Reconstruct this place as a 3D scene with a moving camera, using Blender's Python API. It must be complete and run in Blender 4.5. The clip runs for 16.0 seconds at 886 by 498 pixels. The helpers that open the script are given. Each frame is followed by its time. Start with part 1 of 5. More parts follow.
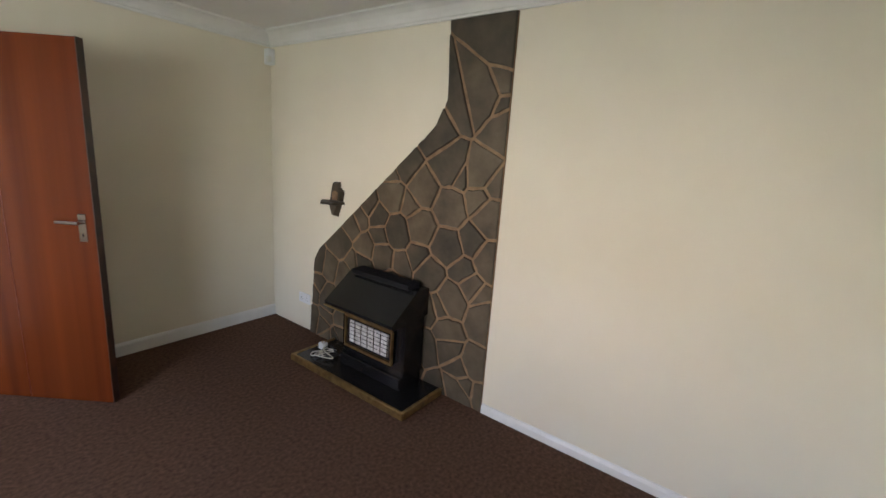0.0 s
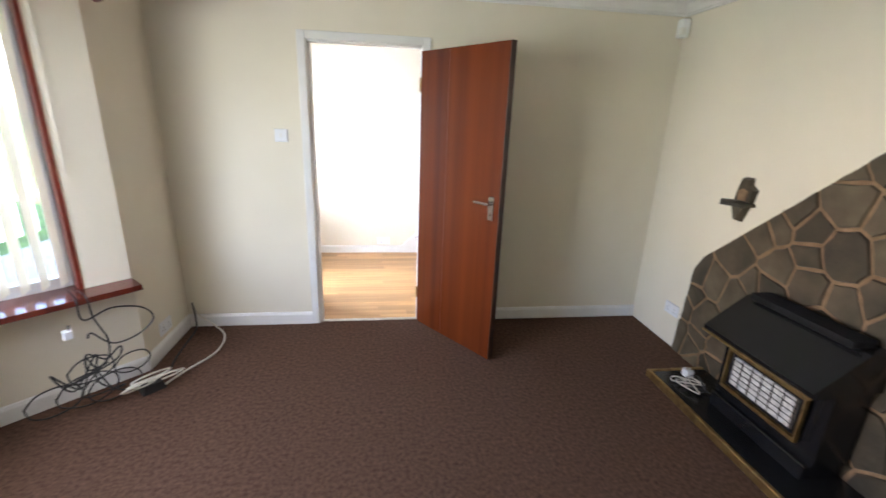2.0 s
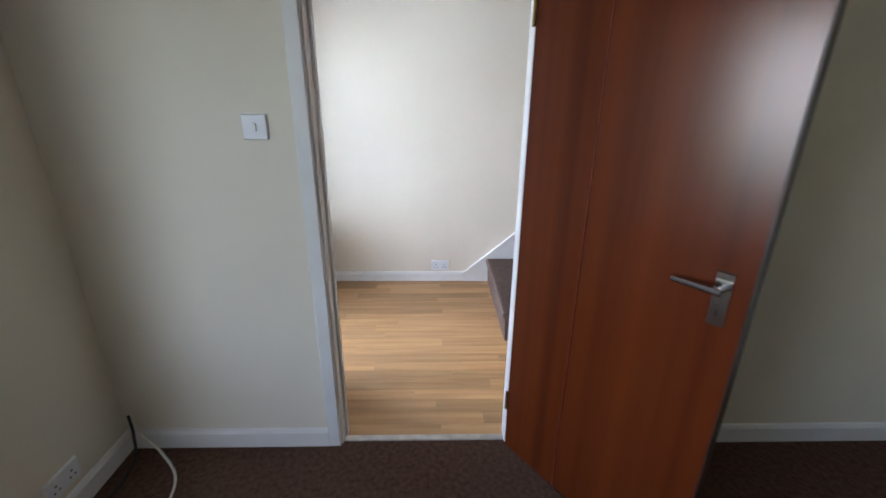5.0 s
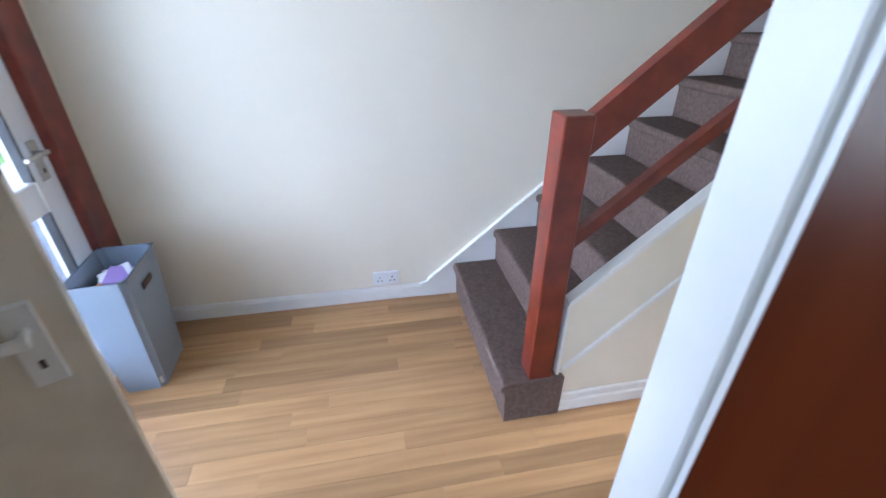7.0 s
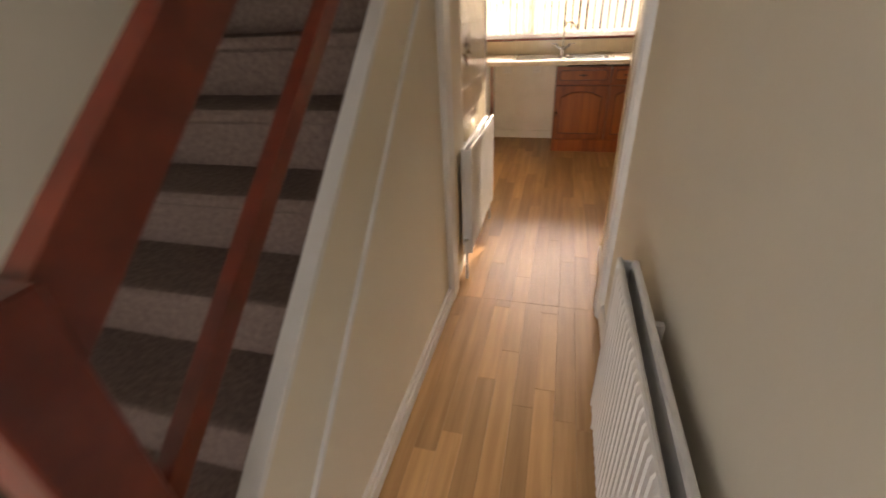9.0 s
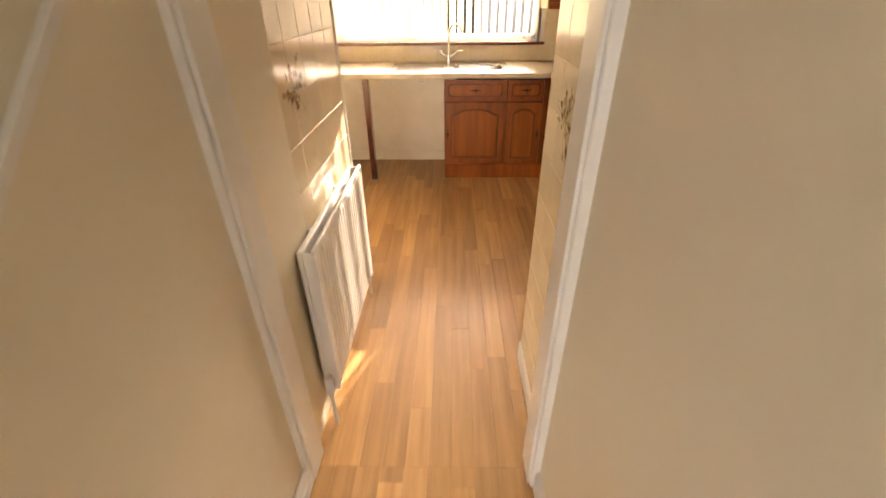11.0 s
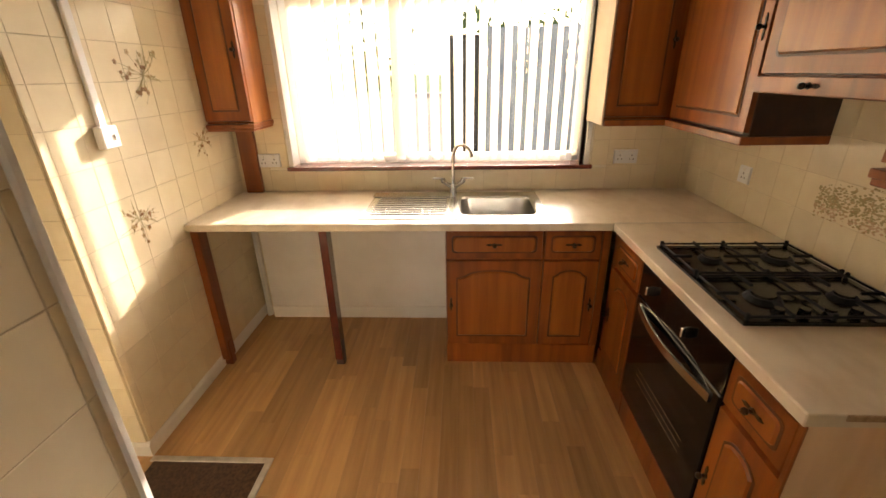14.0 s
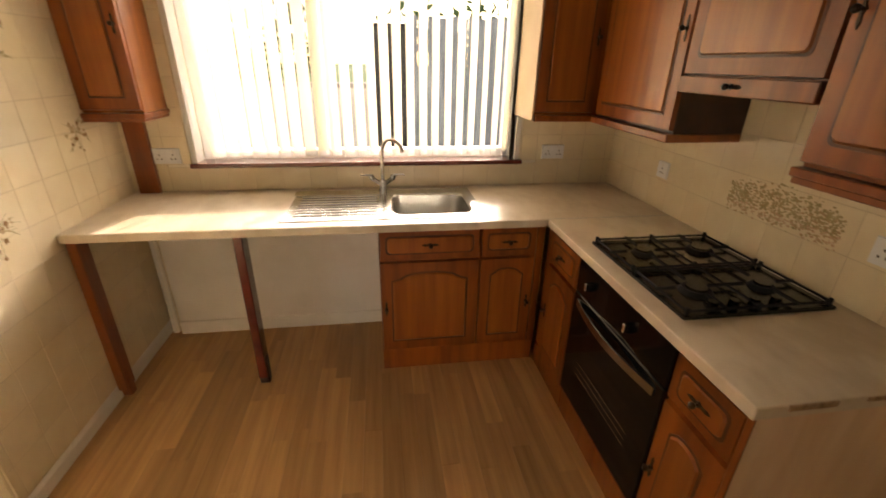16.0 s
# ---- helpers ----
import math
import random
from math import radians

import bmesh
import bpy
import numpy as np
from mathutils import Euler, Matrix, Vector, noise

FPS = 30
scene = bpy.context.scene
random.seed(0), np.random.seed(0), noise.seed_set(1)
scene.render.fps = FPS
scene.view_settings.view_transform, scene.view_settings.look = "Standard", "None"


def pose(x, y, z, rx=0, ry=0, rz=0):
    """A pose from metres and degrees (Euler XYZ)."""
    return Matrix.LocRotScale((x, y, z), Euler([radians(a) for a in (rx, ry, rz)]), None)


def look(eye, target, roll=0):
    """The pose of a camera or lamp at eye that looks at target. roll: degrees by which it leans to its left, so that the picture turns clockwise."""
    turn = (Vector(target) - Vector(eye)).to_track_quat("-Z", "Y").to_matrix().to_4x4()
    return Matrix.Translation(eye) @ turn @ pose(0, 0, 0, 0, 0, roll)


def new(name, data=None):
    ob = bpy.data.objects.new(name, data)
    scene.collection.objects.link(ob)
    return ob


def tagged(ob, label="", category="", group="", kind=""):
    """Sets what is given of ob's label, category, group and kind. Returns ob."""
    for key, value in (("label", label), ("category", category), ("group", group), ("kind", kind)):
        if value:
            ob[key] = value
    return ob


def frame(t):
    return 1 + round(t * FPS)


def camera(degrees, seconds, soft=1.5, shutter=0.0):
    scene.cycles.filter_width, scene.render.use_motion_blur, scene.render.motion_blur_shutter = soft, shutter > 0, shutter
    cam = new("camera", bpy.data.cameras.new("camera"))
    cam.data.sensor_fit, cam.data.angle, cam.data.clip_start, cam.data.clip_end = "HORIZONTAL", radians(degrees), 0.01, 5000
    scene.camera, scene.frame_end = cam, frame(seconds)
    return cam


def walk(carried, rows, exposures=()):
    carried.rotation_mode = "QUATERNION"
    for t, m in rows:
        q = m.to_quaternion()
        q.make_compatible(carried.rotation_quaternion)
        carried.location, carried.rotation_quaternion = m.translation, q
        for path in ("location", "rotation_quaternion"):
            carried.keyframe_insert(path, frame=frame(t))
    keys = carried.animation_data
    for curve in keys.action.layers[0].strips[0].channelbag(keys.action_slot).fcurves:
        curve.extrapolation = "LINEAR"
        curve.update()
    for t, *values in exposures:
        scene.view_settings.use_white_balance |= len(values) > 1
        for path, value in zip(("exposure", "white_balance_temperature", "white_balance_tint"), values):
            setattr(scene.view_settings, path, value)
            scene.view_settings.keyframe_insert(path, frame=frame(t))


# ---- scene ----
cam = camera(92.6, 16.0, shutter=0.4)
PATH = [
    (0, (0.488, -3.373, 1.538), (2.071, -2.23, 1.104), 4.2),
    (0.5, (0.47, -3.327, 1.533), (1.976, -2.12, 1.01), 2.0),
    (1, (0.493, -3.212, 1.537), (1.675, -1.706, 0.959), 0.6),
    (1.5, (0.518, -3.086, 1.557), (1.185, -1.308, 0.927), 2.1),
    (2, (0.502, -3.058, 1.546), (0.766, -1.165, 0.956), 2.2),
    (2.5, (0.474, -3.006, 1.547), (0.556, -1.091, 0.977), 1.4),
    (3, (0.445, -2.825, 1.528), (0.509, -0.93, 0.893), 1.4),
    (3.5, (0.41, -2.54, 1.52), (0.515, -0.628, 0.944), 0.9),
    (5.8, (0.412, -0.920, 1.498), (0.433, 0.841, 0.551), 0.3),
    (6, (0.403, -0.775, 1.485), (0.452, 0.953, 0.480), 0.6),
    (6.5, (0.375, -0.514, 1.481), (0.557, 1.238, 0.534), 0.8),
    (7, (0.418, -0.25, 1.47), (0.734, 1.46, 0.483), 0.0),
    (7.5, (0.469, -0.034, 1.452), (0.995, 1.601, 0.427), 0.6),
    (7.7, (0.512, 0.084, 1.471), (1.218, 1.606, 0.383), 1.2),
    (8, (0.556, 0.217, 1.452), (1.549, 1.556, 0.349), -0.3),
    (8.2, (0.577, 0.297, 1.457), (1.794, 1.446, 0.361), -0.9),
    (8.5, (0.640, 0.345, 1.462), (2.072, 1.212, 0.372), -2.7),
    (9, (0.823, 0.368, 1.434), (2.488, 0.847, 0.435), -3.1),
    (9.2, (0.929, 0.347, 1.387), (2.611, 0.72, 0.371), -3.7),
    (11.3, (2.037, 0.38, 1.495), (3.774, 0.36, 0.504), 0.2),
    (11.5, (2.191, 0.409, 1.509), (3.962, 0.359, 0.582), -0.0),
    (12, (2.481, 0.413, 1.538), (4.315, 0.378, 0.742), -0.6),
    (12.5, (2.773, 0.328, 1.621), (4.642, 0.397, 0.913), 0.4),
    (13, (3.036, 0.318, 1.623), (4.936, 0.367, 1.0), -0.1),
    (13.5, (3.258, 0.345, 1.62), (5.12, 0.384, 0.891), -0.9),
    (14, (3.393, 0.351, 1.614), (5.237, 0.437, 0.843), -1.1),
    (14.5, (3.459, 0.383, 1.634), (5.322, 0.397, 0.907), -0.7),
    (15, (3.492, 0.401, 1.647), (5.37, 0.383, 0.96), 0.3),
    (15.5, (3.511, 0.406, 1.638), (5.383, 0.301, 0.943), 1.0),
    (16, (3.521, 0.409, 1.608), (5.332, 0.133, 0.805), 1.1),
]
EXPOSURES = [(0, 3.35, 6400, 20), (1.5, 3.45, 6300, 20), (2.0, 3.75, 6250, 19), (3.0, 3.65, 6200, 19), (3.5, 3.4, 6150, 19), (5.8, 2.4, 5450, 16), (6.5, 2.65, 5300, 16), (7.0, 2.6, 5200, 17), (8.0, 2.15, 5800, 18), (8.5, 1.85, 6100, 20), (9.0, 1.3, 7700, 23), (9.2, 1.3, 7800, 23), (11.3, 2.2, 8600, 23), (12.2, 2.1, 8600, 23), (13.0, 1.75, 8000, 20), (14.5, 1.5, 7500, 18), (16, 1.2, 7800, 19)]
walk(cam, [(t, look(eye, target, roll)) for t, eye, target, roll in PATH], EXPOSURES)

# ---- light: low morning sun from behind the house, blue sky ----
world = bpy.data.worlds.new("world")
scene.world = world
world.use_nodes = True
wn = world.node_tree.nodes
sky = wn.new("ShaderNodeTexSky")
sky.sky_type = "NISHITA"
sky.sun_disc = False
sky.sun_elevation = radians(24)
sky.sun_rotation = math.atan2(1.0, -0.37)
wn["Background"].inputs[1].default_value = 0.15
world.node_tree.links.new(sky.outputs[0], wn["Background"].inputs[0])
sun = new("sun", bpy.data.lights.new("sun", "SUN"))
sun.data.energy, sun.data.angle, sun.data.color = 5.0, radians(0.5), (1.0, 0.93, 0.82)
sun.matrix_world = look((12, -2.5, 6), (11, -2.13, 5.57))


def area_lamp(name, eye, target, w, h, watts, color=(1, 1, 1)):
    ob = new(name, bpy.data.lights.new(name, "AREA"))
    ob.data.shape, ob.data.size, ob.data.size_y = "RECTANGLE", w, h
    ob.data.energy, ob.data.color = watts, color
    ob.matrix_world = look(eye, target)
    return ob


# area lamps in place of sky light: in the bay opening, outside the front door
area_lamp("bay_sky_light", (-1.58, -2.2, 1.35), (-0.4, -1.75, 0.3), 1.5, 1.4, 4.6, (0.93, 0.97, 1.0))
area_lamp("door_sky_light", (-1.5, 1.02, 1.25), (1, 1.02, 0.9), 1.5, 1.9, 17, (0.84, 0.92, 1.0))
# added fill lamp inside the closed stairwell, which has no window
area_lamp("landing_fill_lamp", (3.4, 1.33, 4.4), (2.4, 1.33, 3.0), 0.7, 0.7, 0.3, (0.95, 0.97, 1.0))

# added lamp 8 m outside the kitchen window, brightening the room like open sky
area_lamp("kitchen_sky_fill", (14.0, 0.6, 4.7), (5.0, 0.4, 1.2), 7.0, 2.0, 1500, (1.0, 0.96, 0.9))

# ---- materials ----


def material(name, a, b=None, rough=0.6, scale=8.0, detail=4.0, bump=0.0, bump_scale=60.0, metal=0.0,
             stretch=(1, 1, 1), per_piece=0.0, spec=0.5, sharp=(0.35, 0.65), coat=0.0, coords="Object"):
    """Two-tone noise colour, finer relief, and a small change from piece to piece."""
    m = bpy.data.materials.new(name)
    m.use_nodes = True
    nt = m.node_tree
    n, l = nt.nodes, nt.links
    bs = n["Principled BSDF"]
    bs.inputs["Roughness"].default_value = rough
    bs.inputs["Metallic"].default_value = metal
    bs.inputs["Specular IOR Level"].default_value = spec
    bs.inputs["Coat Weight"].default_value = coat
    bs.inputs["Coat Roughness"].default_value = 0.15
    tc = n.new("ShaderNodeTexCoord")
    mp = n.new("ShaderNodeMapping")
    mp.inputs["Scale"].default_value = stretch
    l.new(tc.outputs[coords], mp.inputs[0])
    info = n.new("ShaderNodeObjectInfo")
    shift = n.new("ShaderNodeVectorMath")
    shift.operation = "MULTIPLY_ADD"
    l.new(info.outputs["Random"], shift.inputs[0])
    shift.inputs[1].default_value = (37.0, 19.0, 53.0) if per_piece else (0, 0, 0)
    l.new(mp.outputs[0], shift.inputs[2])
    no = n.new("ShaderNodeTexNoise")
    no.inputs["Scale"].default_value = scale
    no.inputs["Detail"].default_value = detail
    l.new(shift.outputs[0], no.inputs["Vector"])
    ra = n.new("ShaderNodeValToRGB")
    b = b or tuple(c * 0.88 for c in a)
    ra.color_ramp.elements[0].position, ra.color_ramp.elements[1].position = sharp
    ra.color_ramp.elements[0].color, ra.color_ramp.elements[1].color = (*b, 1), (*a, 1)
    l.new(no.outputs["Fac"], ra.inputs[0])
    last = ra.outputs[0]
    if per_piece:
        hs = n.new("ShaderNodeHueSaturation")
        mr = n.new("ShaderNodeMapRange")
        mr.inputs[3].default_value, mr.inputs[4].default_value = 1 - per_piece, 1 + per_piece
        l.new(info.outputs["Random"], mr.inputs[0])
        l.new(mr.outputs[0], hs.inputs["Value"])
        l.new(last, hs.inputs["Color"])
        last = hs.outputs[0]
    l.new(last, bs.inputs["Base Color"])
    if bump:
        nb = n.new("ShaderNodeTexNoise")
        nb.inputs["Scale"].default_value = bump_scale
        nb.inputs["Detail"].default_value = 3
        l.new(shift.outputs[0], nb.inputs["Vector"])
        bp = n.new("ShaderNodeBump")
        bp.inputs["Strength"].default_value = bump
        bp.inputs["Distance"].default_value = 0.01
        l.new(nb.outputs["Fac"], bp.inputs["Height"])
        l.new(bp.outputs[0], bs.inputs["Normal"])
    return m


def glass_material(name):
    m = bpy.data.materials.new(name)
    m.use_nodes = True
    bs = m.node_tree.nodes["Principled BSDF"]
    bs.inputs["Transmission Weight"].default_value = 1
    bs.inputs["Roughness"].default_value = 0.0
    bs.inputs["IOR"].default_value = 1.1
    return m


def cloth_material(name, color, through_light):
    m = bpy.data.materials.new(name)
    m.use_nodes = True
    nt = m.node_tree
    n, l = nt.nodes, nt.links
    bs = n["Principled BSDF"]
    bs.inputs["Base Color"].default_value = (*color, 1)
    bs.inputs["Roughness"].default_value = 0.9
    tr = n.new("ShaderNodeBsdfTranslucent")
    tr.inputs[0].default_value = (*color, 1)
    mx = n.new("ShaderNodeMixShader")
    mx.inputs[0].default_value = through_light
    l.new(bs.outputs[0], mx.inputs[1])
    l.new(tr.outputs[0], mx.inputs[2])
    l.new(mx.outputs[0], n["Material Output"].inputs[0])
    wv = n.new("ShaderNodeTexNoise")
    wv.inputs["Scale"].default_value = 300
    bp = n.new("ShaderNodeBump")
    bp.inputs["Strength"].default_value = 0.15
    l.new(wv.outputs["Fac"], bp.inputs["Height"])
    l.new(bp.outputs[0], bs.inputs["Normal"])
    return m


M = {
    "wall": material("cream_emulsion", (0.79, 0.73, 0.595), (0.75, 0.69, 0.555), 0.75, 1.6, bump=0.07, bump_scale=90),
    "hallwall": material("pale_cream_emulsion", (0.80, 0.74, 0.61), (0.76, 0.70, 0.57), 0.7, 1.6, bump=0.06, bump_scale=60),
    "ceiling": material("white_ceiling_paint", (0.80, 0.79, 0.76), (0.77, 0.76, 0.73), 0.85, 2.0, bump=0.15, bump_scale=120),
    "white": material("white_gloss_paint", (0.80, 0.79, 0.76), (0.74, 0.73, 0.69), 0.35, 5, bump=0.04, bump_scale=40),
    "upvc": material("white_plastic", (0.80, 0.81, 0.82), (0.77, 0.78, 0.79), 0.3, 3),
    "creampaint": material("old_cream_gloss", (0.70, 0.64, 0.52), (0.60, 0.53, 0.41), 0.35, 6, bump=0.05, bump_scale=30),
    "carpet": material("brown_carpet", (0.185, 0.105, 0.070), (0.075, 0.042, 0.030), 1.0, 48, 14, bump=1.0, bump_scale=260, spec=0.05, sharp=(0.25, 0.75)),
    "staircarpet": material("taupe_stair_carpet", (0.23, 0.165, 0.135), (0.15, 0.105, 0.085), 1.0, 60, 8, bump=0.9, bump_scale=350, spec=0.1, sharp=(0.3, 0.7)),
    "door": material("red_brown_veneer", (0.160, 0.032, 0.007), (0.080, 0.014, 0.004), 0.22, 1.2, 5, bump=0.02, bump_scale=60, stretch=(6, 6, 0.12), coat=0.25, sharp=(0.3, 0.68)),
    "red": material("red_brown_stain", (0.19, 0.026, 0.010), (0.12, 0.014, 0.006), 0.3, 4, 4, bump=0.04, bump_scale=80, stretch=(3, 3, 3), coat=0.3),
    "dark": material("dark_edge_wood", (0.055, 0.018, 0.008), (0.025, 0.009, 0.005), 0.4, 12),
    "sill": material("dark_mahogany_sill", (0.16, 0.030, 0.016), (0.09, 0.016, 0.010), 0.22, 5, stretch=(2, 2, 2), coat=0.5),
    "stone": material("slate_stone", (0.116, 0.089, 0.053), (0.048, 0.036, 0.021), 0.6, 7, 8, bump=0.5, bump_scale=22, per_piece=0.40, sharp=(0.3, 0.75)),
    "mortar": material("buff_mortar", (0.29, 0.185, 0.105), (0.20, 0.125, 0.07), 0.95, 20, 6, bump=0.6, bump_scale=90),
    "black": material("black_enamel", (0.014, 0.014, 0.015), (0.008, 0.008, 0.009), 0.22, 10, bump=0.02),
    "blackmatt": material("black_cast_iron", (0.012, 0.012, 0.013), (0.007, 0.007, 0.008), 0.65, 30, bump=0.2, bump_scale=150, spec=0.2),
    "rubber": material("black_cable_rubber", (0.018, 0.017, 0.017), None, 0.5, 30),
    "whitecable": material("white_cable_plastic", (0.70, 0.66, 0.56), None, 0.4, 30),
    "brass": material("dull_brass_trim", (0.42, 0.27, 0.10), (0.25, 0.15, 0.06), 0.35, 20, metal=0.8),
    "antique": material("antique_brass", (0.075, 0.050, 0.030), (0.03, 0.02, 0.014), 0.35, 40, metal=0.8),
    "ceramic": material("white_fire_clay", (0.72, 0.70, 0.66), (0.50, 0.48, 0.44), 0.7, 40, bump=0.2),
    "chrome": material("brushed_chrome", (0.62, 0.61, 0.59), (0.5, 0.49, 0.47), 0.18, 6, metal=1.0),
    "steel": material("satin_stainless_steel", (0.60, 0.59, 0.56), (0.52, 0.51, 0.48), 0.24, 5, metal=1.0, stretch=(1, 12, 1)),
    "laminate": material("oak_laminate", (0.54, 0.320, 0.142), (0.36, 0.198, 0.080), 0.42, 2.2, 8, bump=0.03, bump_scale=40, stretch=(0.8, 13, 1), per_piece=0.22, sharp=(0.28, 0.72), spec=0.4),
    "gap": material("laminate_joint", (0.26, 0.15, 0.07), None, 0.8, 10),
    "oak": material("stained_oak", (0.31, 0.084, 0.011), (0.155, 0.035, 0.005), 0.33, 2.5, 8, bump=0.06, bump_scale=60, stretch=(7, 7, 0.6), per_piece=0.12, coat=0.2, sharp=(0.3, 0.7)),
    "oakpanel": material("stained_oak_panel", (0.36, 0.112, 0.017), (0.22, 0.058, 0.009), 0.3, 2.5, 8, bump=0.05, bump_scale=60, stretch=(8, 8, 0.5), per_piece=0.10, coat=0.25, sharp=(0.3, 0.7)),
    "groove": material("dark_brown_groove", (0.13, 0.036, 0.008), (0.06, 0.017, 0.005), 0.4, 9),
    "pale": material("pale_cream_panel", (0.70, 0.56, 0.42), (0.62, 0.48, 0.34), 0.45, 4),
    # oak lightened in its base colour, for the strong light on the end panel
    "palewood_lit": material("pale_oak_lit", (0.80, 0.60, 0.42), (0.70, 0.48, 0.30), 0.45, 3, 6, stretch=(4, 4, 0.6)),
    "tile": material("cream_glazed_tile", (0.78, 0.69, 0.50), (0.74, 0.64, 0.45), 0.16, 9, 3, bump=0.03, bump_scale=14, per_piece=0.035),
    "grout": material("grey_grout", (0.62, 0.52, 0.35), (0.50, 0.41, 0.27), 0.95, 12, bump=0.2),
    "worktop": material("cream_marbled_worktop", (0.72, 0.63, 0.50), (0.61, 0.51, 0.38), 0.3, 6, 9, bump=0.02, stretch=(1, 1.6, 1), sharp=(0.36, 0.6)),
    "chip": material("bare_chipboard", (0.46, 0.33, 0.21), (0.26, 0.17, 0.10), 0.95, 60, bump=0.5),
    "grey": material("grey_plastic_bin", (0.29, 0.34, 0.40), (0.26, 0.31, 0.37), 0.4, 3),
    "paper": material("white_paper", (0.78, 0.78, 0.78), (0.66, 0.66, 0.68), 0.7, 9),
    "orange": material("orange_print", (0.75, 0.33, 0.10), None, 0.6, 9),
    "violet": material("violet_print", (0.33, 0.22, 0.50), None, 0.6, 9),
    "mirror": material("mirror_silver", (0.92, 0.92, 0.92), (0.92, 0.92, 0.92), 0.0, 2, metal=1.0),
    "glass": glass_material("clear_glass"),
    "darkglass": material("black_oven_glass", (0.006, 0.006, 0.007), None, 0.08, 4, spec=0.3),
    "blind": cloth_material("cream_blind_fabric", (0.88, 0.84, 0.75), 0.55),
    "grass": material("lawn", (0.11, 0.20, 0.045), (0.055, 0.11, 0.025), 1.0, 3, 8, bump=0.8, bump_scale=40),
    "paving": material("pale_concrete", (0.42, 0.40, 0.37), (0.32, 0.30, 0.28), 0.9, 3, 6, bump=0.2),
    "render": material("white_house_render", (0.72, 0.70, 0.66), (0.62, 0.60, 0.56), 0.9, 2, bump=0.3),
    "fence": material("grey_fence_board", (0.30, 0.34, 0.38), (0.18, 0.20, 0.23), 0.8, 4, stretch=(4, 4, 0.5), bump=0.2),
    "leaf": material("hedge_leaf", (0.07, 0.12, 0.03), (0.035, 0.065, 0.018), 0.7, 20),
    "roof": material("brown_roof_tile", (0.16, 0.09, 0.07), (0.10, 0.06, 0.05), 0.9, 10, bump=0.4),
    "petal": material("brown_flower_print", (0.30, 0.17, 0.075), (0.20, 0.10, 0.04), 0.2, 30),
    "petalpale": material("buff_flower_print", (0.50, 0.38, 0.21), (0.42, 0.30, 0.17), 0.2, 30),
    "shedwood": material("dark_shed_board", (0.05, 0.045, 0.04), (0.025, 0.022, 0.02), 0.8, 5, stretch=(4, 4, 0.5), bump=0.2),
    "leafprint": material("olive_leaf_print", (0.42, 0.36, 0.20), (0.35, 0.29, 0.15), 0.2, 30),
    "pinkprint": material("dusty_pink_print", (0.62, 0.45, 0.31), (0.52, 0.36, 0.23), 0.2, 30),
    "matbrown": material("brown_coir_mat", (0.10, 0.05, 0.028), (0.05, 0.026, 0.015), 1.0, 80, bump=0.9, bump_scale=300),
    "alu": material("worn_aluminium", (0.62, 0.60, 0.56), (0.45, 0.43, 0.40), 0.4, 20, metal=0.7),
}

# ---- building helpers ----


def add_box(bm, x0, x1, y0, y1, z0, z1, bevel=0.0, seg=1):
    r = bmesh.ops.create_cube(bm, size=1.0)
    vs = r["verts"]
    bmesh.ops.scale(bm, vec=(abs(x1 - x0), abs(y1 - y0), abs(z1 - z0)), verts=vs)
    bmesh.ops.translate(bm, vec=((x0 + x1) / 2, (y0 + y1) / 2, (z0 + z1) / 2), verts=vs)
    if bevel:
        es = list({e for v in vs for e in v.link_edges})
        bmesh.ops.bevel(bm, geom=es, offset=bevel, segments=seg, affect="EDGES", profile=0.6)


def box(x0, x1, y0, y1, z0, z1, bevel=0.0, seg=1):
    bm = bmesh.new()
    add_box(bm, x0, x1, y0, y1, z0, z1, bevel, seg)
    return bm


def boxes(*rows, bevel=0.0):
    bm = bmesh.new()
    for r in rows:
        add_box(bm, *r) if len(r) > 6 else add_box(bm, *r, bevel)
    return bm


def add_cyl(bm, a, b, r, r2=None, seg=14):
    a, b = Vector(a), Vector(b)
    m = Matrix.Translation((a + b) / 2) @ (b - a).to_track_quat("Z", "Y").to_matrix().to_4x4()
    bmesh.ops.create_cone(bm, cap_ends=True, segments=seg, radius1=r, radius2=r if r2 is None else r2, depth=(b - a).length, matrix=m)


def cyl(a, b, r, r2=None, seg=14):
    bm = bmesh.new()
    add_cyl(bm, a, b, r, r2, seg)
    return bm


def add_prism(bm, pts, O, U, V, N, d0, d1, inset=0.0):
    """A polygon in the plane O, U, V, raised along N from d0 to d1, its top drawn in by inset."""
    O, U, V, N = Vector(O), Vector(U), Vector(V), Vector(N)
    cx, cy = sum(p[0] for p in pts) / len(pts), sum(p[1] for p in pts) / len(pts)
    lo, hi = [], []
    for u, v in pts:
        lo.append(bm.verts.new(O + U * u + V * v + N * d0))
        du, dv = u - cx, v - cy
        ln = max(math.hypot(du, dv), 1e-6)
        k = max(0.0, 1 - inset * 1.3 / ln)
        hi.append(bm.verts.new(O + U * (cx + du * k) + V * (cy + dv * k) + N * d1))
    bm.faces.new(hi)
    bm.faces.new(lo[::-1])
    for i in range(len(pts)):
        j = (i + 1) % len(pts)
        bm.faces.new((lo[i], lo[j], hi[j], hi[i]))
    bmesh.ops.recalc_face_normals(bm, faces=bm.faces)


def prism(pts, O, U, V, N, d0, d1, inset=0.0):
    bm = bmesh.new()
    add_prism(bm, pts, O, U, V, N, d0, d1, inset)
    return bm


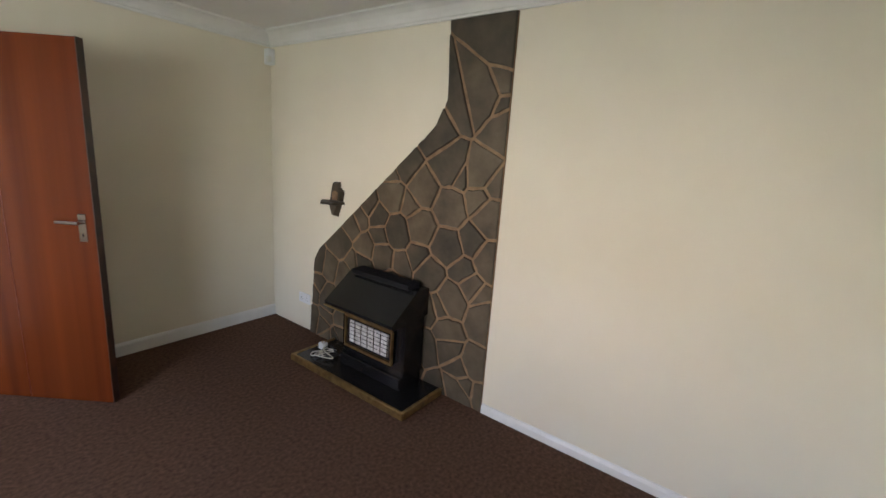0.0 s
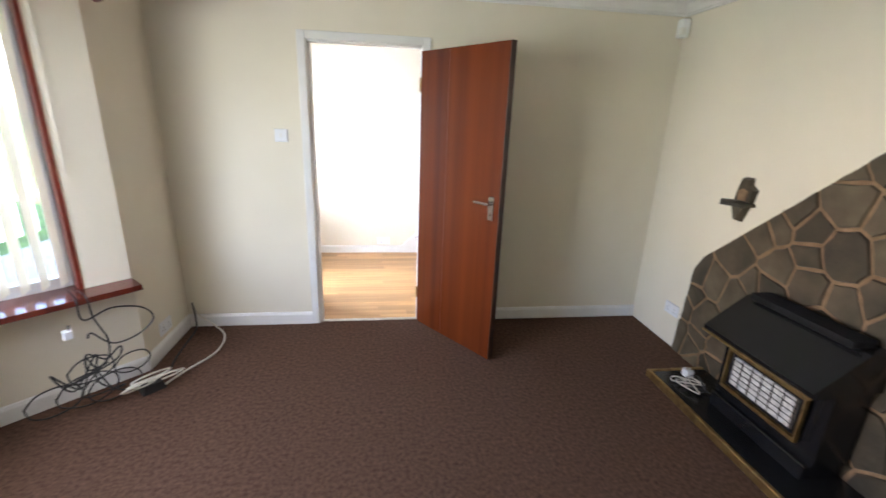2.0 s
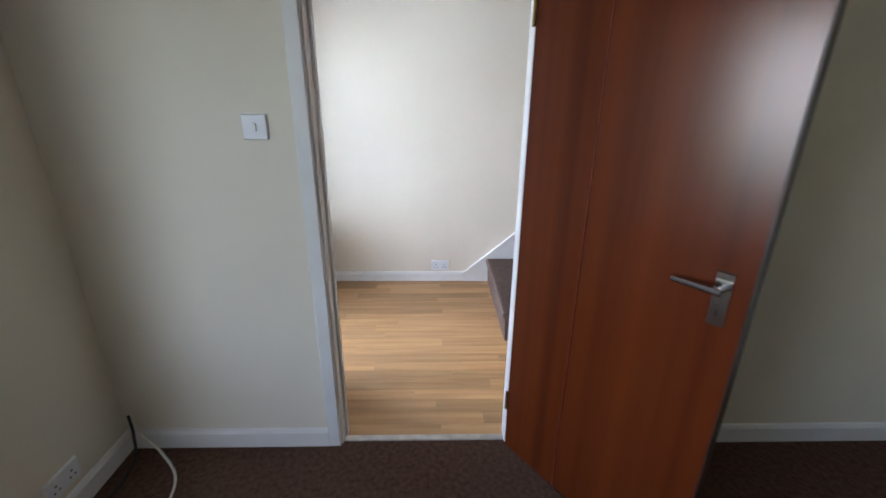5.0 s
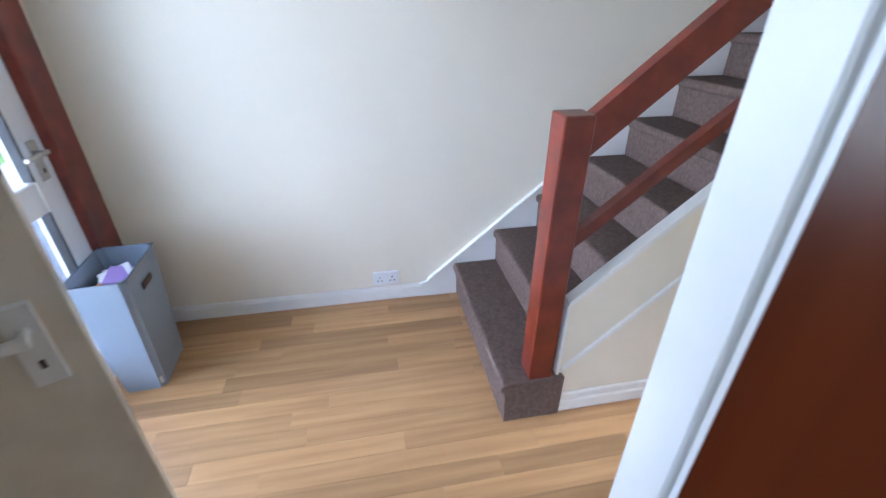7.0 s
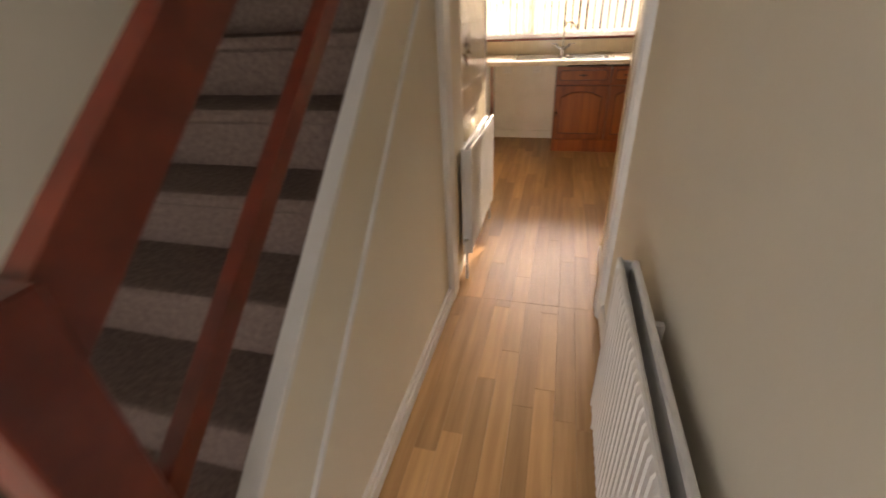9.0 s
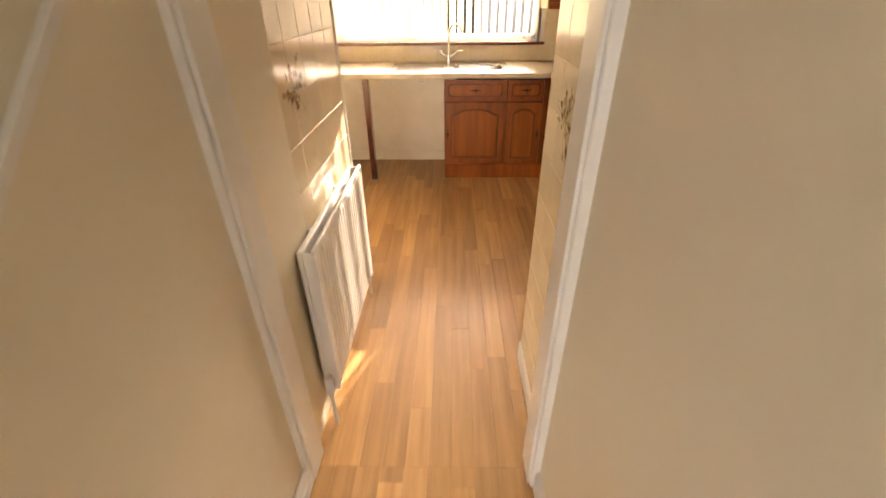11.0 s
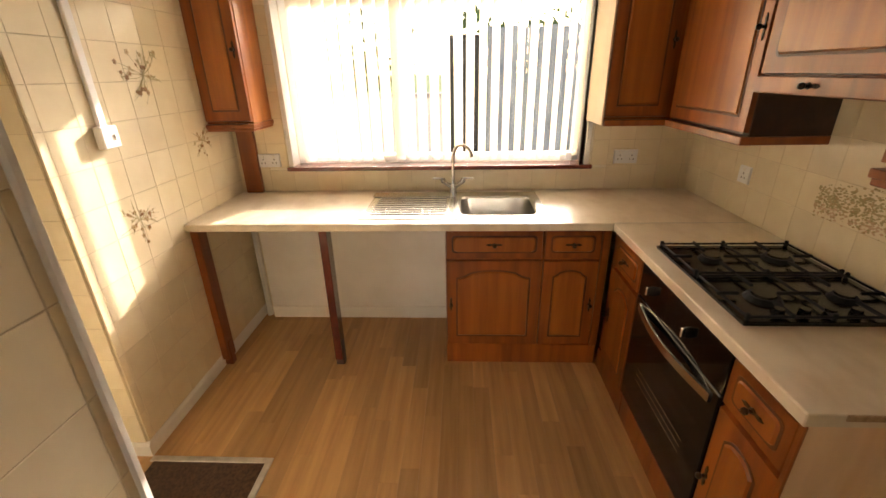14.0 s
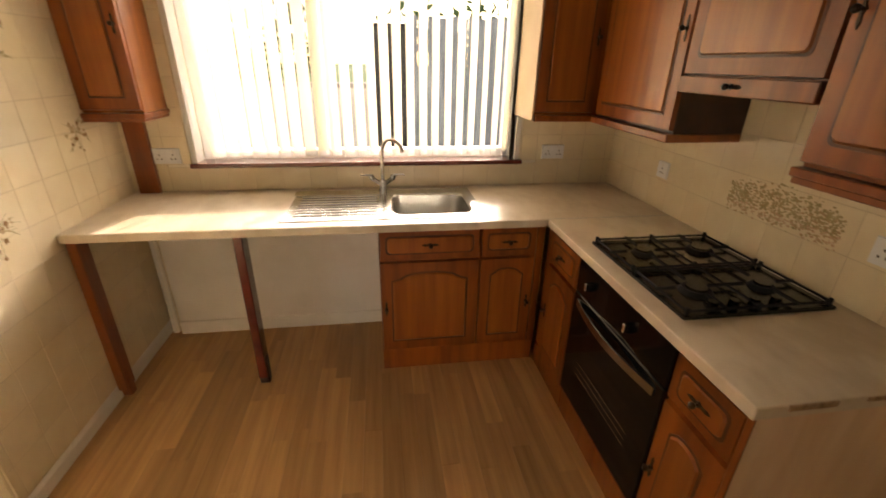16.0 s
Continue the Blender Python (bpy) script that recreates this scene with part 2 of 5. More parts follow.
def tube(points, r, closed=False, name="tube"):
    """A mesh tube through smooth points."""
    pts = [Vector(p) for p in points]
    fine = []
    n = len(pts)
    for i in range(n - 1):
        p0, p1, p2, p3 = pts[max(i - 1, 0)], pts[i], pts[i + 1], pts[min(i + 2, n - 1)]
        for k in range(6):
            t = k / 6
            fine.append(0.5 * ((2 * p1) + (p2 - p0) * t + (2 * p0 - 5 * p1 + 4 * p2 - p3) * t * t + (3 * p1 - p0 - 3 * p2 + p3) * t ** 3))
    fine.append(pts[-1])
    bm = bmesh.new()
    rings = []
    for i, p in enumerate(fine):
        d = (fine[min(i + 1, len(fine) - 1)] - fine[max(i - 1, 0)])
        q = d.to_track_quat("Z", "Y") if d.length > 1e-9 else Vector((0, 0, 1)).to_track_quat("Z", "Y")
        rings.append([bm.verts.new(p + q @ Vector((r * math.cos(a), r * math.sin(a), 0))) for a in [k * math.pi / 3 for k in range(6)]])
    for a, b in zip(rings, rings[1:]):
        off = min(range(6), key=lambda o: sum((a[k].co - b[(k + o) % 6].co).length for k in range(6)))
        for k in range(6):
            bm.faces.new((a[k], a[(k + 1) % 6], b[(k + 1 + off) % 6], b[(k + off) % 6]))
    bm.faces.new(rings[0][::-1])
    bm.faces.new(rings[-1])
    for f in bm.faces:
        f.smooth = True
    return bm


def mesh_of(name, bm, mat):
    me = bpy.data.meshes.new(name)
    bm.to_mesh(me)
    bm.free()
    me.materials.append(M[mat] if isinstance(mat, str) else mat)
    return me


def structure(name, bm, mat, label="", category=""):
    return tagged(new(name, mesh_of(name, bm, mat)), label, category, kind="structure")


def thing(name, loc, label, category, group=""):
    ob = new(name)
    ob.location = loc
    ob.empty_display_size = 0.05
    return tagged(ob, label, category, group)


def part(name, bm, mat, parent, label=""):
    ob = new(name, mesh_of(name, bm, mat))
    ob.parent = parent
    if parent.type != "MESH":
        ob.matrix_parent_inverse = Matrix.Translation(-parent.location)
    return tagged(ob, label)


def single(name, bm, mat, label, category, group=""):
    return tagged(new(name, mesh_of(name, bm, mat)), label, category, group)


X, Y, Z = Vector((1, 0, 0)), Vector((0, 1, 0)), Vector((0, 0, 1))
FIRE_X, KWIN, KLEFT, KRIGHT, FAR = 2.58, 6.07, 1.79, -1.06, 1.79
CEIL = 2.385

# ---- lounge shell ----
floor_lounge = structure("floor", box(-1.9, 2.7, -4.7, 0.03, -0.15, 0.0), "carpet", "worn brown cut-pile carpet", "carpet")
structure("ceiling", box(-1.9, 2.7, -4.7, 0.0, CEIL, CEIL + 0.1), "ceiling", "white painted lounge ceiling", "ceiling")
structure("wall_fireplace", box(FIRE_X, FIRE_X + 0.12, -4.6, 0.0, 0, CEIL), "wall", "cream emulsioned lounge wall", "wall")
structure("wall_behind", box(-1.9, FIRE_X, -4.7, -4.6, 0, CEIL), "wall", "cream emulsioned lounge wall", "wall")
DOOR_X1 = 0.735
structure("wall_door", boxes((-1.05, -0.03, 0.0, 0.066, 0, CEIL), (DOOR_X1 + 0.03, 2.75, 0.0, 0.066, 0, CEIL), (-0.03, DOOR_X1 + 0.03, 0.0, 0.066, 2.015, CEIL)), "wall", "cream emulsioned wall with a doorway", "wall")
# pier and splayed bay
AX, AY, S2 = -0.95, -0.58, math.sqrt(0.5)
structure("wall_pier", box(-1.15, AX, AY, 0.0, 0, CEIL), "wall", "cream wall pier beside the bay", "wall")
SD, SN = Vector((-S2, -S2, 0)), Vector((S2, -S2, 0))
A3 = Vector((AX, AY, 0))
BAY_L, WIN0, WIN1, SILL_Z, HEAD_Z = 0.78, 0.22, 0.76, 0.575, 2.08


def bay_slab(u0, u1, z0, z1, d0=-0.2, d1=0.0):
    bm = bmesh.new()
    add_prism(bm, [(u0, z0), (u1, z0), (u1, z1), (u0, z1)], A3, SD, Z, SN, d0, d1)
    return bm


bay = bay_slab(0, BAY_L + 0.08, 0, SILL_Z)
for u0, u1, z0, z1 in ((0, WIN0, SILL_Z, HEAD_Z), (WIN1, BAY_L + 0.08, SILL_Z, HEAD_Z), (0, BAY_L + 0.08, HEAD_Z, CEIL)):
    add_prism(bay, [(u0, z0), (u1, z0), (u1, z1), (u0, z1)], A3, SD, Z, SN, -0.2, 0.0)
structure("wall_bay_splay", bay, "wall", "cream splayed bay wall with a window opening", "wall")
B3 = A3 + SD * BAY_L
BX, BY = B3.x, B3.y
structure("wall_bay_front", boxes((BX - 0.2, BX, -3.3, BY, 0, SILL_Z), (BX - 0.2, BX, -3.3, BY, HEAD_Z, CEIL), (BX - 0.2, BX, -3.3, -3.1, SILL_Z, HEAD_Z), (BX - 0.2, BX, -1.25, BY, SILL_Z, HEAD_Z), (BX - 0.2, BX, -4.6, -3.3, 0, CEIL)), "wall", "cream bay wall under a wide window", "wall")
# skirting and cornice


def skirting(name, a, b, n, mat="white", h=0.095, t=0.016):
    a, b, n = Vector(a), Vector(b), Vector(n).normalized()
    d = (b - a).normalized()
    L = (b - a).length
    bm = bmesh.new()
    prof = [(0, 0), (t, 0), (t, h - 0.02), (t * 0.55, h - 0.004), (0, h)]
    ends = []
    for s in (0, L):
        ends.append([bm.verts.new(a + d * s + n * p + Z * q) for p, q in prof])
    k = len(prof)
    for i in range(k):
        bm.faces.new((ends[0][i], ends[0][(i + 1) % k], ends[1][(i + 1) % k], ends[1][i]))
    bm.faces.new(ends[0][::-1])
    bm.faces.new(ends[1])
    bmesh.ops.recalc_face_normals(bm, faces=bm.faces)
    return structure(name, bm, mat, "white gloss painted skirting board", "skirting")


skirting("baseboard_door_a", (AX, 0, 0), (-0.06, 0, 0), (0, -1, 0))
skirting("baseboard_door_b", (DOOR_X1 + 0.06, 0, 0), (FIRE_X, 0, 0), (0, -1, 0))
skirting("baseboard_fire_a", (FIRE_X, -2.25, 0), (FIRE_X, -4.6, 0), (-1, 0, 0), h=0.06)
skirting("baseboard_pier", (AX, 0, 0), (AX, AY, 0), (1, 0, 0))
skirting("baseboard_bay", A3, B3, SN)
skirting("baseboard_front", B3, (BX, -3.2, 0), (1, 0, 0))


def cornice(name, a, b, n):
    a, b, n = Vector(a), Vector(b), Vector(n)
    bm = bmesh.new()
    prof = [(0, 0), (0.10, 0), (0.10, -0.012), (0.092, -0.014), (0.07, -0.022), (0.045, -0.04), (0.028, -0.065), (0.02, -0.088), (0.014, -0.09), (0.014, -0.105), (0, -0.105)]
    ends = [[bm.verts.new(p + n * u + Z * v) for u, v in prof] for p in (a, b)]
    k = len(prof)
    for i in range(k):
        bm.faces.new((ends[0][i], ends[0][(i + 1) % k], ends[1][(i + 1) % k], ends[1][i]))
    bmesh.ops.recalc_face_normals(bm, faces=bm.faces)
    return structure(name, bm, "white", "white coved plaster cornice", "cornice")


cornice("trim_cornice_door", (-1.0, 0, CEIL), (FIRE_X, 0, CEIL), (0, -1, 0))
cornice("trim_cornice_fire", (FIRE_X, 0, CEIL), (FIRE_X, -4.6, CEIL), (-1, 0, 0))
cornice("trim_cornice_back", (-1.4, -4.6, CEIL), (FIRE_X, -4.6, CEIL), (0, 1, 0))

# ---- hall and kitchen shell ----
structure("floor_hall_base", box(-0.95, 2.72, 0.03, 1.85, -0.15, -0.012), "gap", "joint bed under laminate planks", "floor")
structure("floor_kitchen_base", box(2.72, 6.1, -1.1, 1.95, -0.15, -0.012), "gap", "joint bed under laminate planks", "floor")
structure("wall_hall_side", box(-0.95, 3.9, FAR, FAR + 0.15, 0, 5.0), "hallwall", "pale cream emulsioned hall wall", "wall")
FX = -0.77
structure("wall_hall_front", boxes((FX - 0.14, FX, 1.73, FAR, 0, 5.0), (FX - 0.14, FX, 0.066, 0.34, 0, 5.0), (FX - 0.14, FX, 0.34, 1.73, 2.1, 5.0)), "hallwall", "pale cream front wall of the hall", "wall")
structure("wall_hall_lounge", boxes((FX, -0.03, 0.067, 0.071, 0, 2.4), (DOOR_X1 + 0.03, 2.67, 0.067, 0.071, 0, 2.4), (-0.03, DOOR_X1 + 0.03, 0.067, 0.071, 2.015, 2.4)), "hallwall", "pale cream emulsioned hall wall", "wall")
structure("ceiling_hall", boxes((FX, 2.75, 0.066, 0.87, 2.4, 2.5), (FX, 0.7, 0.87, FAR, 2.4, 2.5)), "ceiling", "white painted hall ceiling", "ceiling")
structure("wall_stairwell", boxes((0.7, 3.9, 0.8, 0.87, 2.5, 5.0), (0.63, 0.7, 0.87, FAR, 2.5, 5.0), (3.8, 3.9, 0.87, FAR, 2.5, 5.0)), "hallwall", "pale cream stairwell wall", "wall")
structure("ceiling_stairwell", box(0.63, 3.9, 0.8, FAR + 0.15, 5.0, 5.1), "ceiling", "white painted landing ceiling", "ceiling")
KD = 2.67
structure("wall_kitchen_doorway", boxes((KD, KD + 0.1, 0.12, 0.875, 2.02, 2.45), (KD, KD + 0.1, 0.875, 0.95, 0, 2.4), (KD, KD + 0.1, -1.06, 0.075, 0, 2.45)), "hallwall", "cream wall round the kitchen doorway", "wall")
MWY, MWX = 0.886, 3.87
RWY, RWX = 0.044, 3.27
structure("wall_mirror", boxes((KD + 0.1, MWX, MWY, MWY + 0.08, 0, 2.45), (MWX - 0.08, MWX, MWY + 0.08, KLEFT + 0.15, 0, 2.45)), "grout", "grouted tiled kitchen wall", "wall")
structure("wall_nib", box(KD + 0.1, RWX, RWY - 0.1, RWY, 0, 2.45), "grout", "grouted tiled kitchen wall", "wall")
structure("wall_kitchen_side", boxes((4.79, KWIN + 0.2, KLEFT, KLEFT + 0.16, 0, 2.45), (MWX, 4.79, KLEFT + 0.14, KLEFT + 0.2, 0, 2.45)), "grout", "grouted tiled kitchen wall", "wall")
structure("wall_kitchen_hob", box(KD, KWIN + 0.2, KRIGHT - 0.12, KRIGHT, 0, 2.45), "grout", "grouted tiled kitchen wall", "wall")
WY0, WY1, WZ0, WZ1 = -0.41, 1.42, 1.07, 2.07
structure("wall_window", boxes((KWIN, KWIN + 0.2, KRIGHT, WY0, 0, 2.45), (KWIN, KWIN + 0.2, WY1, KLEFT, 0, 2.45), (KWIN, KWIN + 0.2, WY0, WY1, 0, WZ0), (KWIN, KWIN + 0.2, WY0, WY1, WZ1, 2.45)), "wall", "cream kitchen window wall", "wall")
structure("ceiling_kitchen", box(KD, KWIN + 0.2, KRIGHT - 0.1, KLEFT + 0.2, 2.45, 2.55), "ceiling", "white painted kitchen ceiling", "ceiling")
skirting("baseboard_hall_side", (FX, FAR, 0), (0.66, FAR, 0), (0, -1, 0), h=0.085)
skirting("baseboard_kitchen_side", (4.79, KLEFT, 0), (KWIN, KLEFT, 0), (0, -1, 0), h=0.075)
skirting("baseboard_reveal", (4.79, KLEFT + 0.14, 0), (4.79, KLEFT - 0.016, 0), (-1, 0, 0), h=0.075)
skirting("baseboard_nib", (KD + 0.1, RWY, 0), (RWX, RWY, 0), (0, 1, 0), h=0.10)
skirting("baseboard_hall_lounge", (DOOR_X1 + 0.035, 0.071, 0), (KD, 0.071, 0), (0, 1, 0))
structure("trim_mirror_wall", box(MWX - 0.012, MWX + 0.006, MWY - 0.014, MWY + 0.004, 0, 2.45, 0.004), "white", "white plastic tile edge trim", "trim")


def frame_trim(name, x0, x1, y0, y1, h, axis, mat="white", wd=0.062, t=0.016, lining=0.03, both=True):
    """Lining and architraves of a doorway; axis tells along which way the opening is wide."""
    bm = bmesh.new()
    if axis == "x":
        for s in (x0 - lining, x1):
            add_box(bm, s, s + lining, y0, y1, 0, h + lining, 0.003)
        add_box(bm, x0, x1, y0, y1, h, h + lining, 0.003)
        for yy in ((y0 - t, y1) if both else (y0 - t,)):
            add_box(bm, x0 - wd, x0 - 0.008, yy, yy + t, 0, h + wd, 0.004)
            add_box(bm, x1 + 0.008, x1 + wd, yy, yy + t, 0, h + wd, 0.004)
            add_box(bm, x0 - 0.008, x1 + 0.008, yy, yy + t, h + 0.008, h + wd, 0.004)
        add_box(bm, x0, x0 + 0.012, y0 + 0.05, y0 + 0.08, 0, h, 0.002)
    else:
        for s in (y0 - lining, y1):
            add_box(bm, x0, x1, s, s + lining, 0, h + lining, 0.003)
        add_box(bm, x0, x1, y0, y1, h, h + lining, 0.003)
        for xx in (x0 - t, x1):
            add_box(bm, xx, xx + t, y0 - wd, y0 - 0.008, 0, h + wd, 0.004)
            add_box(bm, xx, xx + t, y1 + 0.008, y1 + wd, 0, h + wd, 0.004)
            add_box(bm, xx, xx + t, y0 - 0.008, y1 + 0.008, h + 0.008, h + wd, 0.004)
    return structure(name, bm, mat, "white gloss painted door frame", "door frame")


frame_trim("trim_lounge_door", 0.0, DOOR_X1, -0.002, 0.076, 1.985, "x", both=False)
frame_trim("trim_kitchen_door", KD - 0.004, KD + 0.105, 0.105, 0.845, 1.99, "y", wd=0.058)
structure("trim_threshold", box(0.0, DOOR_X1, 0.012, 0.045, -0.004, 0.007, 0.003), "alu", "worn aluminium threshold strip", "threshold")

# ---- things of the lounge ----


def lever_handle(parent, O, U, N, mat="chrome", k=1.0):
    """A lever on a back plate; U points to the hinge, N away from the leaf."""
    O, U, N = Vector(O), Vector(U), Vector(N)
    h = part("handle", prism([(-0.021 * k, -0.075 * k), (0.021 * k, -0.075 * k), (0.021 * k, 0.075 * k), (-0.021 * k, 0.075 * k)], O, U, Z, N, 0, 0.008, 0.003), mat, parent, "satin chrome lever handle" if mat == "chrome" else "white painted lever handle")
    bm = cyl(O + Z * 0.03, O + Z * 0.03 + N * 0.045, 0.009)
    add_cyl(bm, O + Z * 0.03 + N * 0.04 - U * 0.008, O + Z * 0.03 + N * 0.04 + U * 0.11, 0.010 * k, 0.008 * k)
    part("lever", bm, mat, h)
    part("keyhole", prism([(-0.004, -0.045), (0.004, -0.045), (0.004, -0.028), (-0.004, -0.028)], O, U, Z, N, 0.008, 0.0095), "dark", h)


# open door: leaf turned about its hinge
HINGE = Vector((DOOR_X1, -0.02, 0.008))
LD = (Vector((1.17, -0.622, 0)) - Vector((DOOR_X1, -0.02, 0))).normalized()
LN = Vector((LD.y, -LD.x, 0))
LW = 0.745
lounge_door = thing("door_1", HINGE, "glossy red-brown veneered flush door standing open", "door")
lounge_door["kind"] = "structure"
leaf = part("leaf", prism([(0, 0), (LW, 0), (LW, 1.955), (0, 1.955)], HINGE, LD, Z, LN, -0.04, 0.0, 0.001), "door", lounge_door)
part("edge_strip", prism([(LW - 0.001, 0), (LW + 0.005, 0), (LW + 0.005, 1.955), (LW - 0.001, 1.955)], HINGE, LD, Z, LN, -0.041, 0.001), "dark", lounge_door, "dark lipping of the leaf")
part("veneer_joint", prism([(LW * 0.36, 0.002), (LW * 0.36 + 0.004, 0.002), (LW * 0.36 + 0.004, 1.953), (LW * 0.36, 1.953)], HINGE, LD, Z, LN, -0.001, 0.0012), "red", lounge_door, "fine joint between veneer sheets")
lever_handle(lounge_door, HINGE + LD * (LW - 0.06) + Z * 1.02, -LD, LN)
lever_handle(lounge_door, HINGE + LD * (LW - 0.06) + Z * 1.02 - LN * 0.04, -LD, -LN)
for hz in (0.2, 1.7):
    part("hinge", cyl(HINGE + Z * hz + LN * 0.004 - LD * 0.004, HINGE + Z * (hz + 0.09) + LN * 0.004 - LD * 0.004, 0.006), "brass", lounge_door)


def socket_plate(name, O, U, N, gangs=2, switches=True, label="white plastic double socket", mat="upvc"):
    O, U, N = Vector(O), Vector(U), Vector(N)
    w = 0.146 if gangs == 2 else 0.086
    th = thing(name, O, label, "socket")
    part("plate", prism([(-w / 2, -0.043), (w / 2, -0.043), (w / 2, 0.043), (-w / 2, 0.043)], O, U, Z, N, 0, 0.010, 0.004), mat, th)
    for g in range(gangs):
        c = (g - (gangs - 1) / 2) * 0.07
        bm = bmesh.new()
        for du, dv in ((0, 0.008), (-0.011, -0.014), (0.011, -0.014)):
            add_prism(bm, [(c + du - 0.003, dv - 0.004), (c + du + 0.003, dv - 0.004), (c + du + 0.003, dv + 0.004), (c + du - 0.003, dv + 0.004)], O, U, Z, N, 0.010, 0.0108)
        part("pin_holes", bm, "dark", th)
        if switches:
            part("rocker", prism([(c - 0.006, 0.018), (c + 0.006, 0.018), (c + 0.006, 0.034), (c - 0.006, 0.034)], O, U, Z, N, 0.010, 0.0135, 0.001), "white", th)
    return th


sw = thing("light_switch", (-0.198, 0, 1.396), "white plastic single light switch on the wall", "switch")
part("plate", prism([(-0.043, -0.043), (0.043, -0.043), (0.043, 0.043), (-0.043, 0.043)], (-0.198, 0, 1.396), X, Z, -Y, 0, 0.010, 0.004), "upvc", sw)
part("rocker", prism([(-0.006, -0.014), (0.006, -0.014), (0.006, 0.014), (-0.006, 0.014)], (-0.198, 0, 1.396), X, Z, -Y, 0.010, 0.015, 0.001), "white", sw)
socket_plate("wall_socket", (FIRE_X, -0.46, 0.27), Y, -X, 2, label="white plastic double socket beside the stonework")
socket_plate("wall_socket", (AX, -0.33, 0.17), Y, X, 2, label="white plastic double socket low on the pier")

# stone chimney breast: crazy paving in buff mortar
OUT_LOW = [(-0.56, 0.0), (-0.60, 0.64), (-0.66, 0.74), (-1.69, 1.64), (-2.24, 1.64), (-2.245, 0.0)]
OUT_TOP = [(-1.69, 1.64), (-1.77, 1.72), (-1.83, 1.85), (-1.815, 2.275), (-2.235, 2.275), (-2.24, 1.64)]


def clip_half(poly, px, py, nx, ny):
    """What lies on the side of (px, py) that (nx, ny) points away from."""
    out = []
    for i, a in enumerate(poly):
        b = poly[(i + 1) % len(poly)]
        da, db = (a[0] - px) * nx + (a[1] - py) * ny, (b[0] - px) * nx + (b[1] - py) * ny
        if da <= 0:
            out.append(a)
        if (da < 0) != (db < 0) and abs(da - db) > 1e-9:
            k = da / (da - db)
            out.append((a[0] + (b[0] - a[0]) * k, a[1] + (b[1] - a[1]) * k))
    return out


OUTLINE = OUT_LOW[:4] + OUT_TOP[1:5] + OUT_LOW[5:]
bm = bmesh.new()
for o in (OUT_LOW, OUT_TOP):
    add_prism(bm, o, (FIRE_X, 0, 0), Y, Z, -X, -0.002, 0.012)
chimney = structure("wall_stone_chimney", bm, "mortar", "crazy-paved slate chimney breast in buff mortar", "stonework")
rs = random.Random(17)
seeds, tries = [], 0
while len(seeds) < 80 and tries < 20000:
    tries += 1
    big = len(seeds) < 40
    p = (rs.uniform(-2.24, -0.57), rs.uniform(0.0, 2.27))
    need = 0.19 if big else 0.085
    if p[1] > 1.5 and p[0] > -1.6 or p[0] > -0.6 - (p[1] - 0.65) * 1.1:
        continue
    if all(math.hypot(p[0] - q[0], (p[1] - q[1]) * 0.85) > need * max(0.6, 1 - tries / 30000) for q in seeds):
        seeds.append((*p, rs.uniform(0.0, 0.007) if big else rs.uniform(-0.003, 0.0)))
for i, s in enumerate(seeds):
    cell = list(OUTLINE)
    for j, q in enumerate(seeds):
        if i != j and len(cell) > 2:
            nx, ny = q[0] - s[0], q[1] - s[1]
            ln = math.hypot(nx, ny)
            k = 0.5 + (s[2] - q[2]) / (2 * ln * ln) - 0.0075 / ln
            cell = clip_half(cell, s[0] + nx * k, s[1] + ny * k, nx, ny)
    keep = []
    for p in cell:
        if not keep or math.hypot(p[0] - keep[-1][0], p[1] - keep[-1][1]) > 0.008:
            keep.append(p)
    if len(keep) > 2 and math.hypot(keep[0][0] - keep[-1][0], keep[0][1] - keep[-1][1]) < 0.008:
        keep.pop()
    if len(keep) < 3:
        continue
    wob = []
    for k, p in enumerate(keep):
        b2 = keep[(k + 1) % len(keep)]
        edge = abs(p[0] - b2[0]) < 0.012 and p[0] < -2.2
        wob.append(p)
        ln = math.hypot(b2[0] - p[0], b2[1] - p[1])
        if ln > 0.06 and not edge:
            for t in (0.3, 0.7):
                jt = rs.uniform(-0.004, 0.004)
                wob.append((p[0] + (b2[0] - p[0]) * t - (b2[1] - p[1]) / ln * jt, p[1] + (b2[1] - p[1]) * t + (b2[0] - p[0]) / ln * jt))
    part("stone", prism(wob, (FIRE_X, 0, 0), Y, Z, -X, 0.008, 0.019 + rs.uniform(-0.003, 0.009), 0.005), "stone", chimney)

# stone bracket shelf
shelf = thing("stone_wall_bracket", (FIRE_X, -0.86, 1.12), "small slate bracket shelf cemented to the wall", "bracket")
part("back_stone", prism([(-0.06, 0.02), (-0.075, 0.10), (-0.035, 0.125), (-0.03, 0.165), (0.03, 0.165), (0.05, 0.11), (0.06, 0.02)], (FIRE_X, -0.86, 1.12), Y, Z, -X, 0, 0.03, 0.008), "stone", shelf)
part("mortar_ring", prism([(-0.03, 0.03), (-0.035, 0.09), (0.0, 0.105), (0.035, 0.09), (0.03, 0.03)], (FIRE_X, -0.86, 1.12), Y, Z, -X, 0.028, 0.036, 0.006), "mortar", shelf)
part("shelf_slab", prism([(-0.08, 0), (0.10, 0), (0.13, 0.05), (0.03, 0.14), (-0.07, 0.10)], (FIRE_X, -0.86, 1.125), Y, -X, Z, 0, 0.018, 0.003), "stone", shelf)
part("corbel", prism([(-0.05, 0), (0.05, 0), (0.01, -0.10), (-0.01, -0.10)], (FIRE_X, -0.86, 1.125), Y, Z, -X, 0, 0.05, 0.012), "stone", shelf)

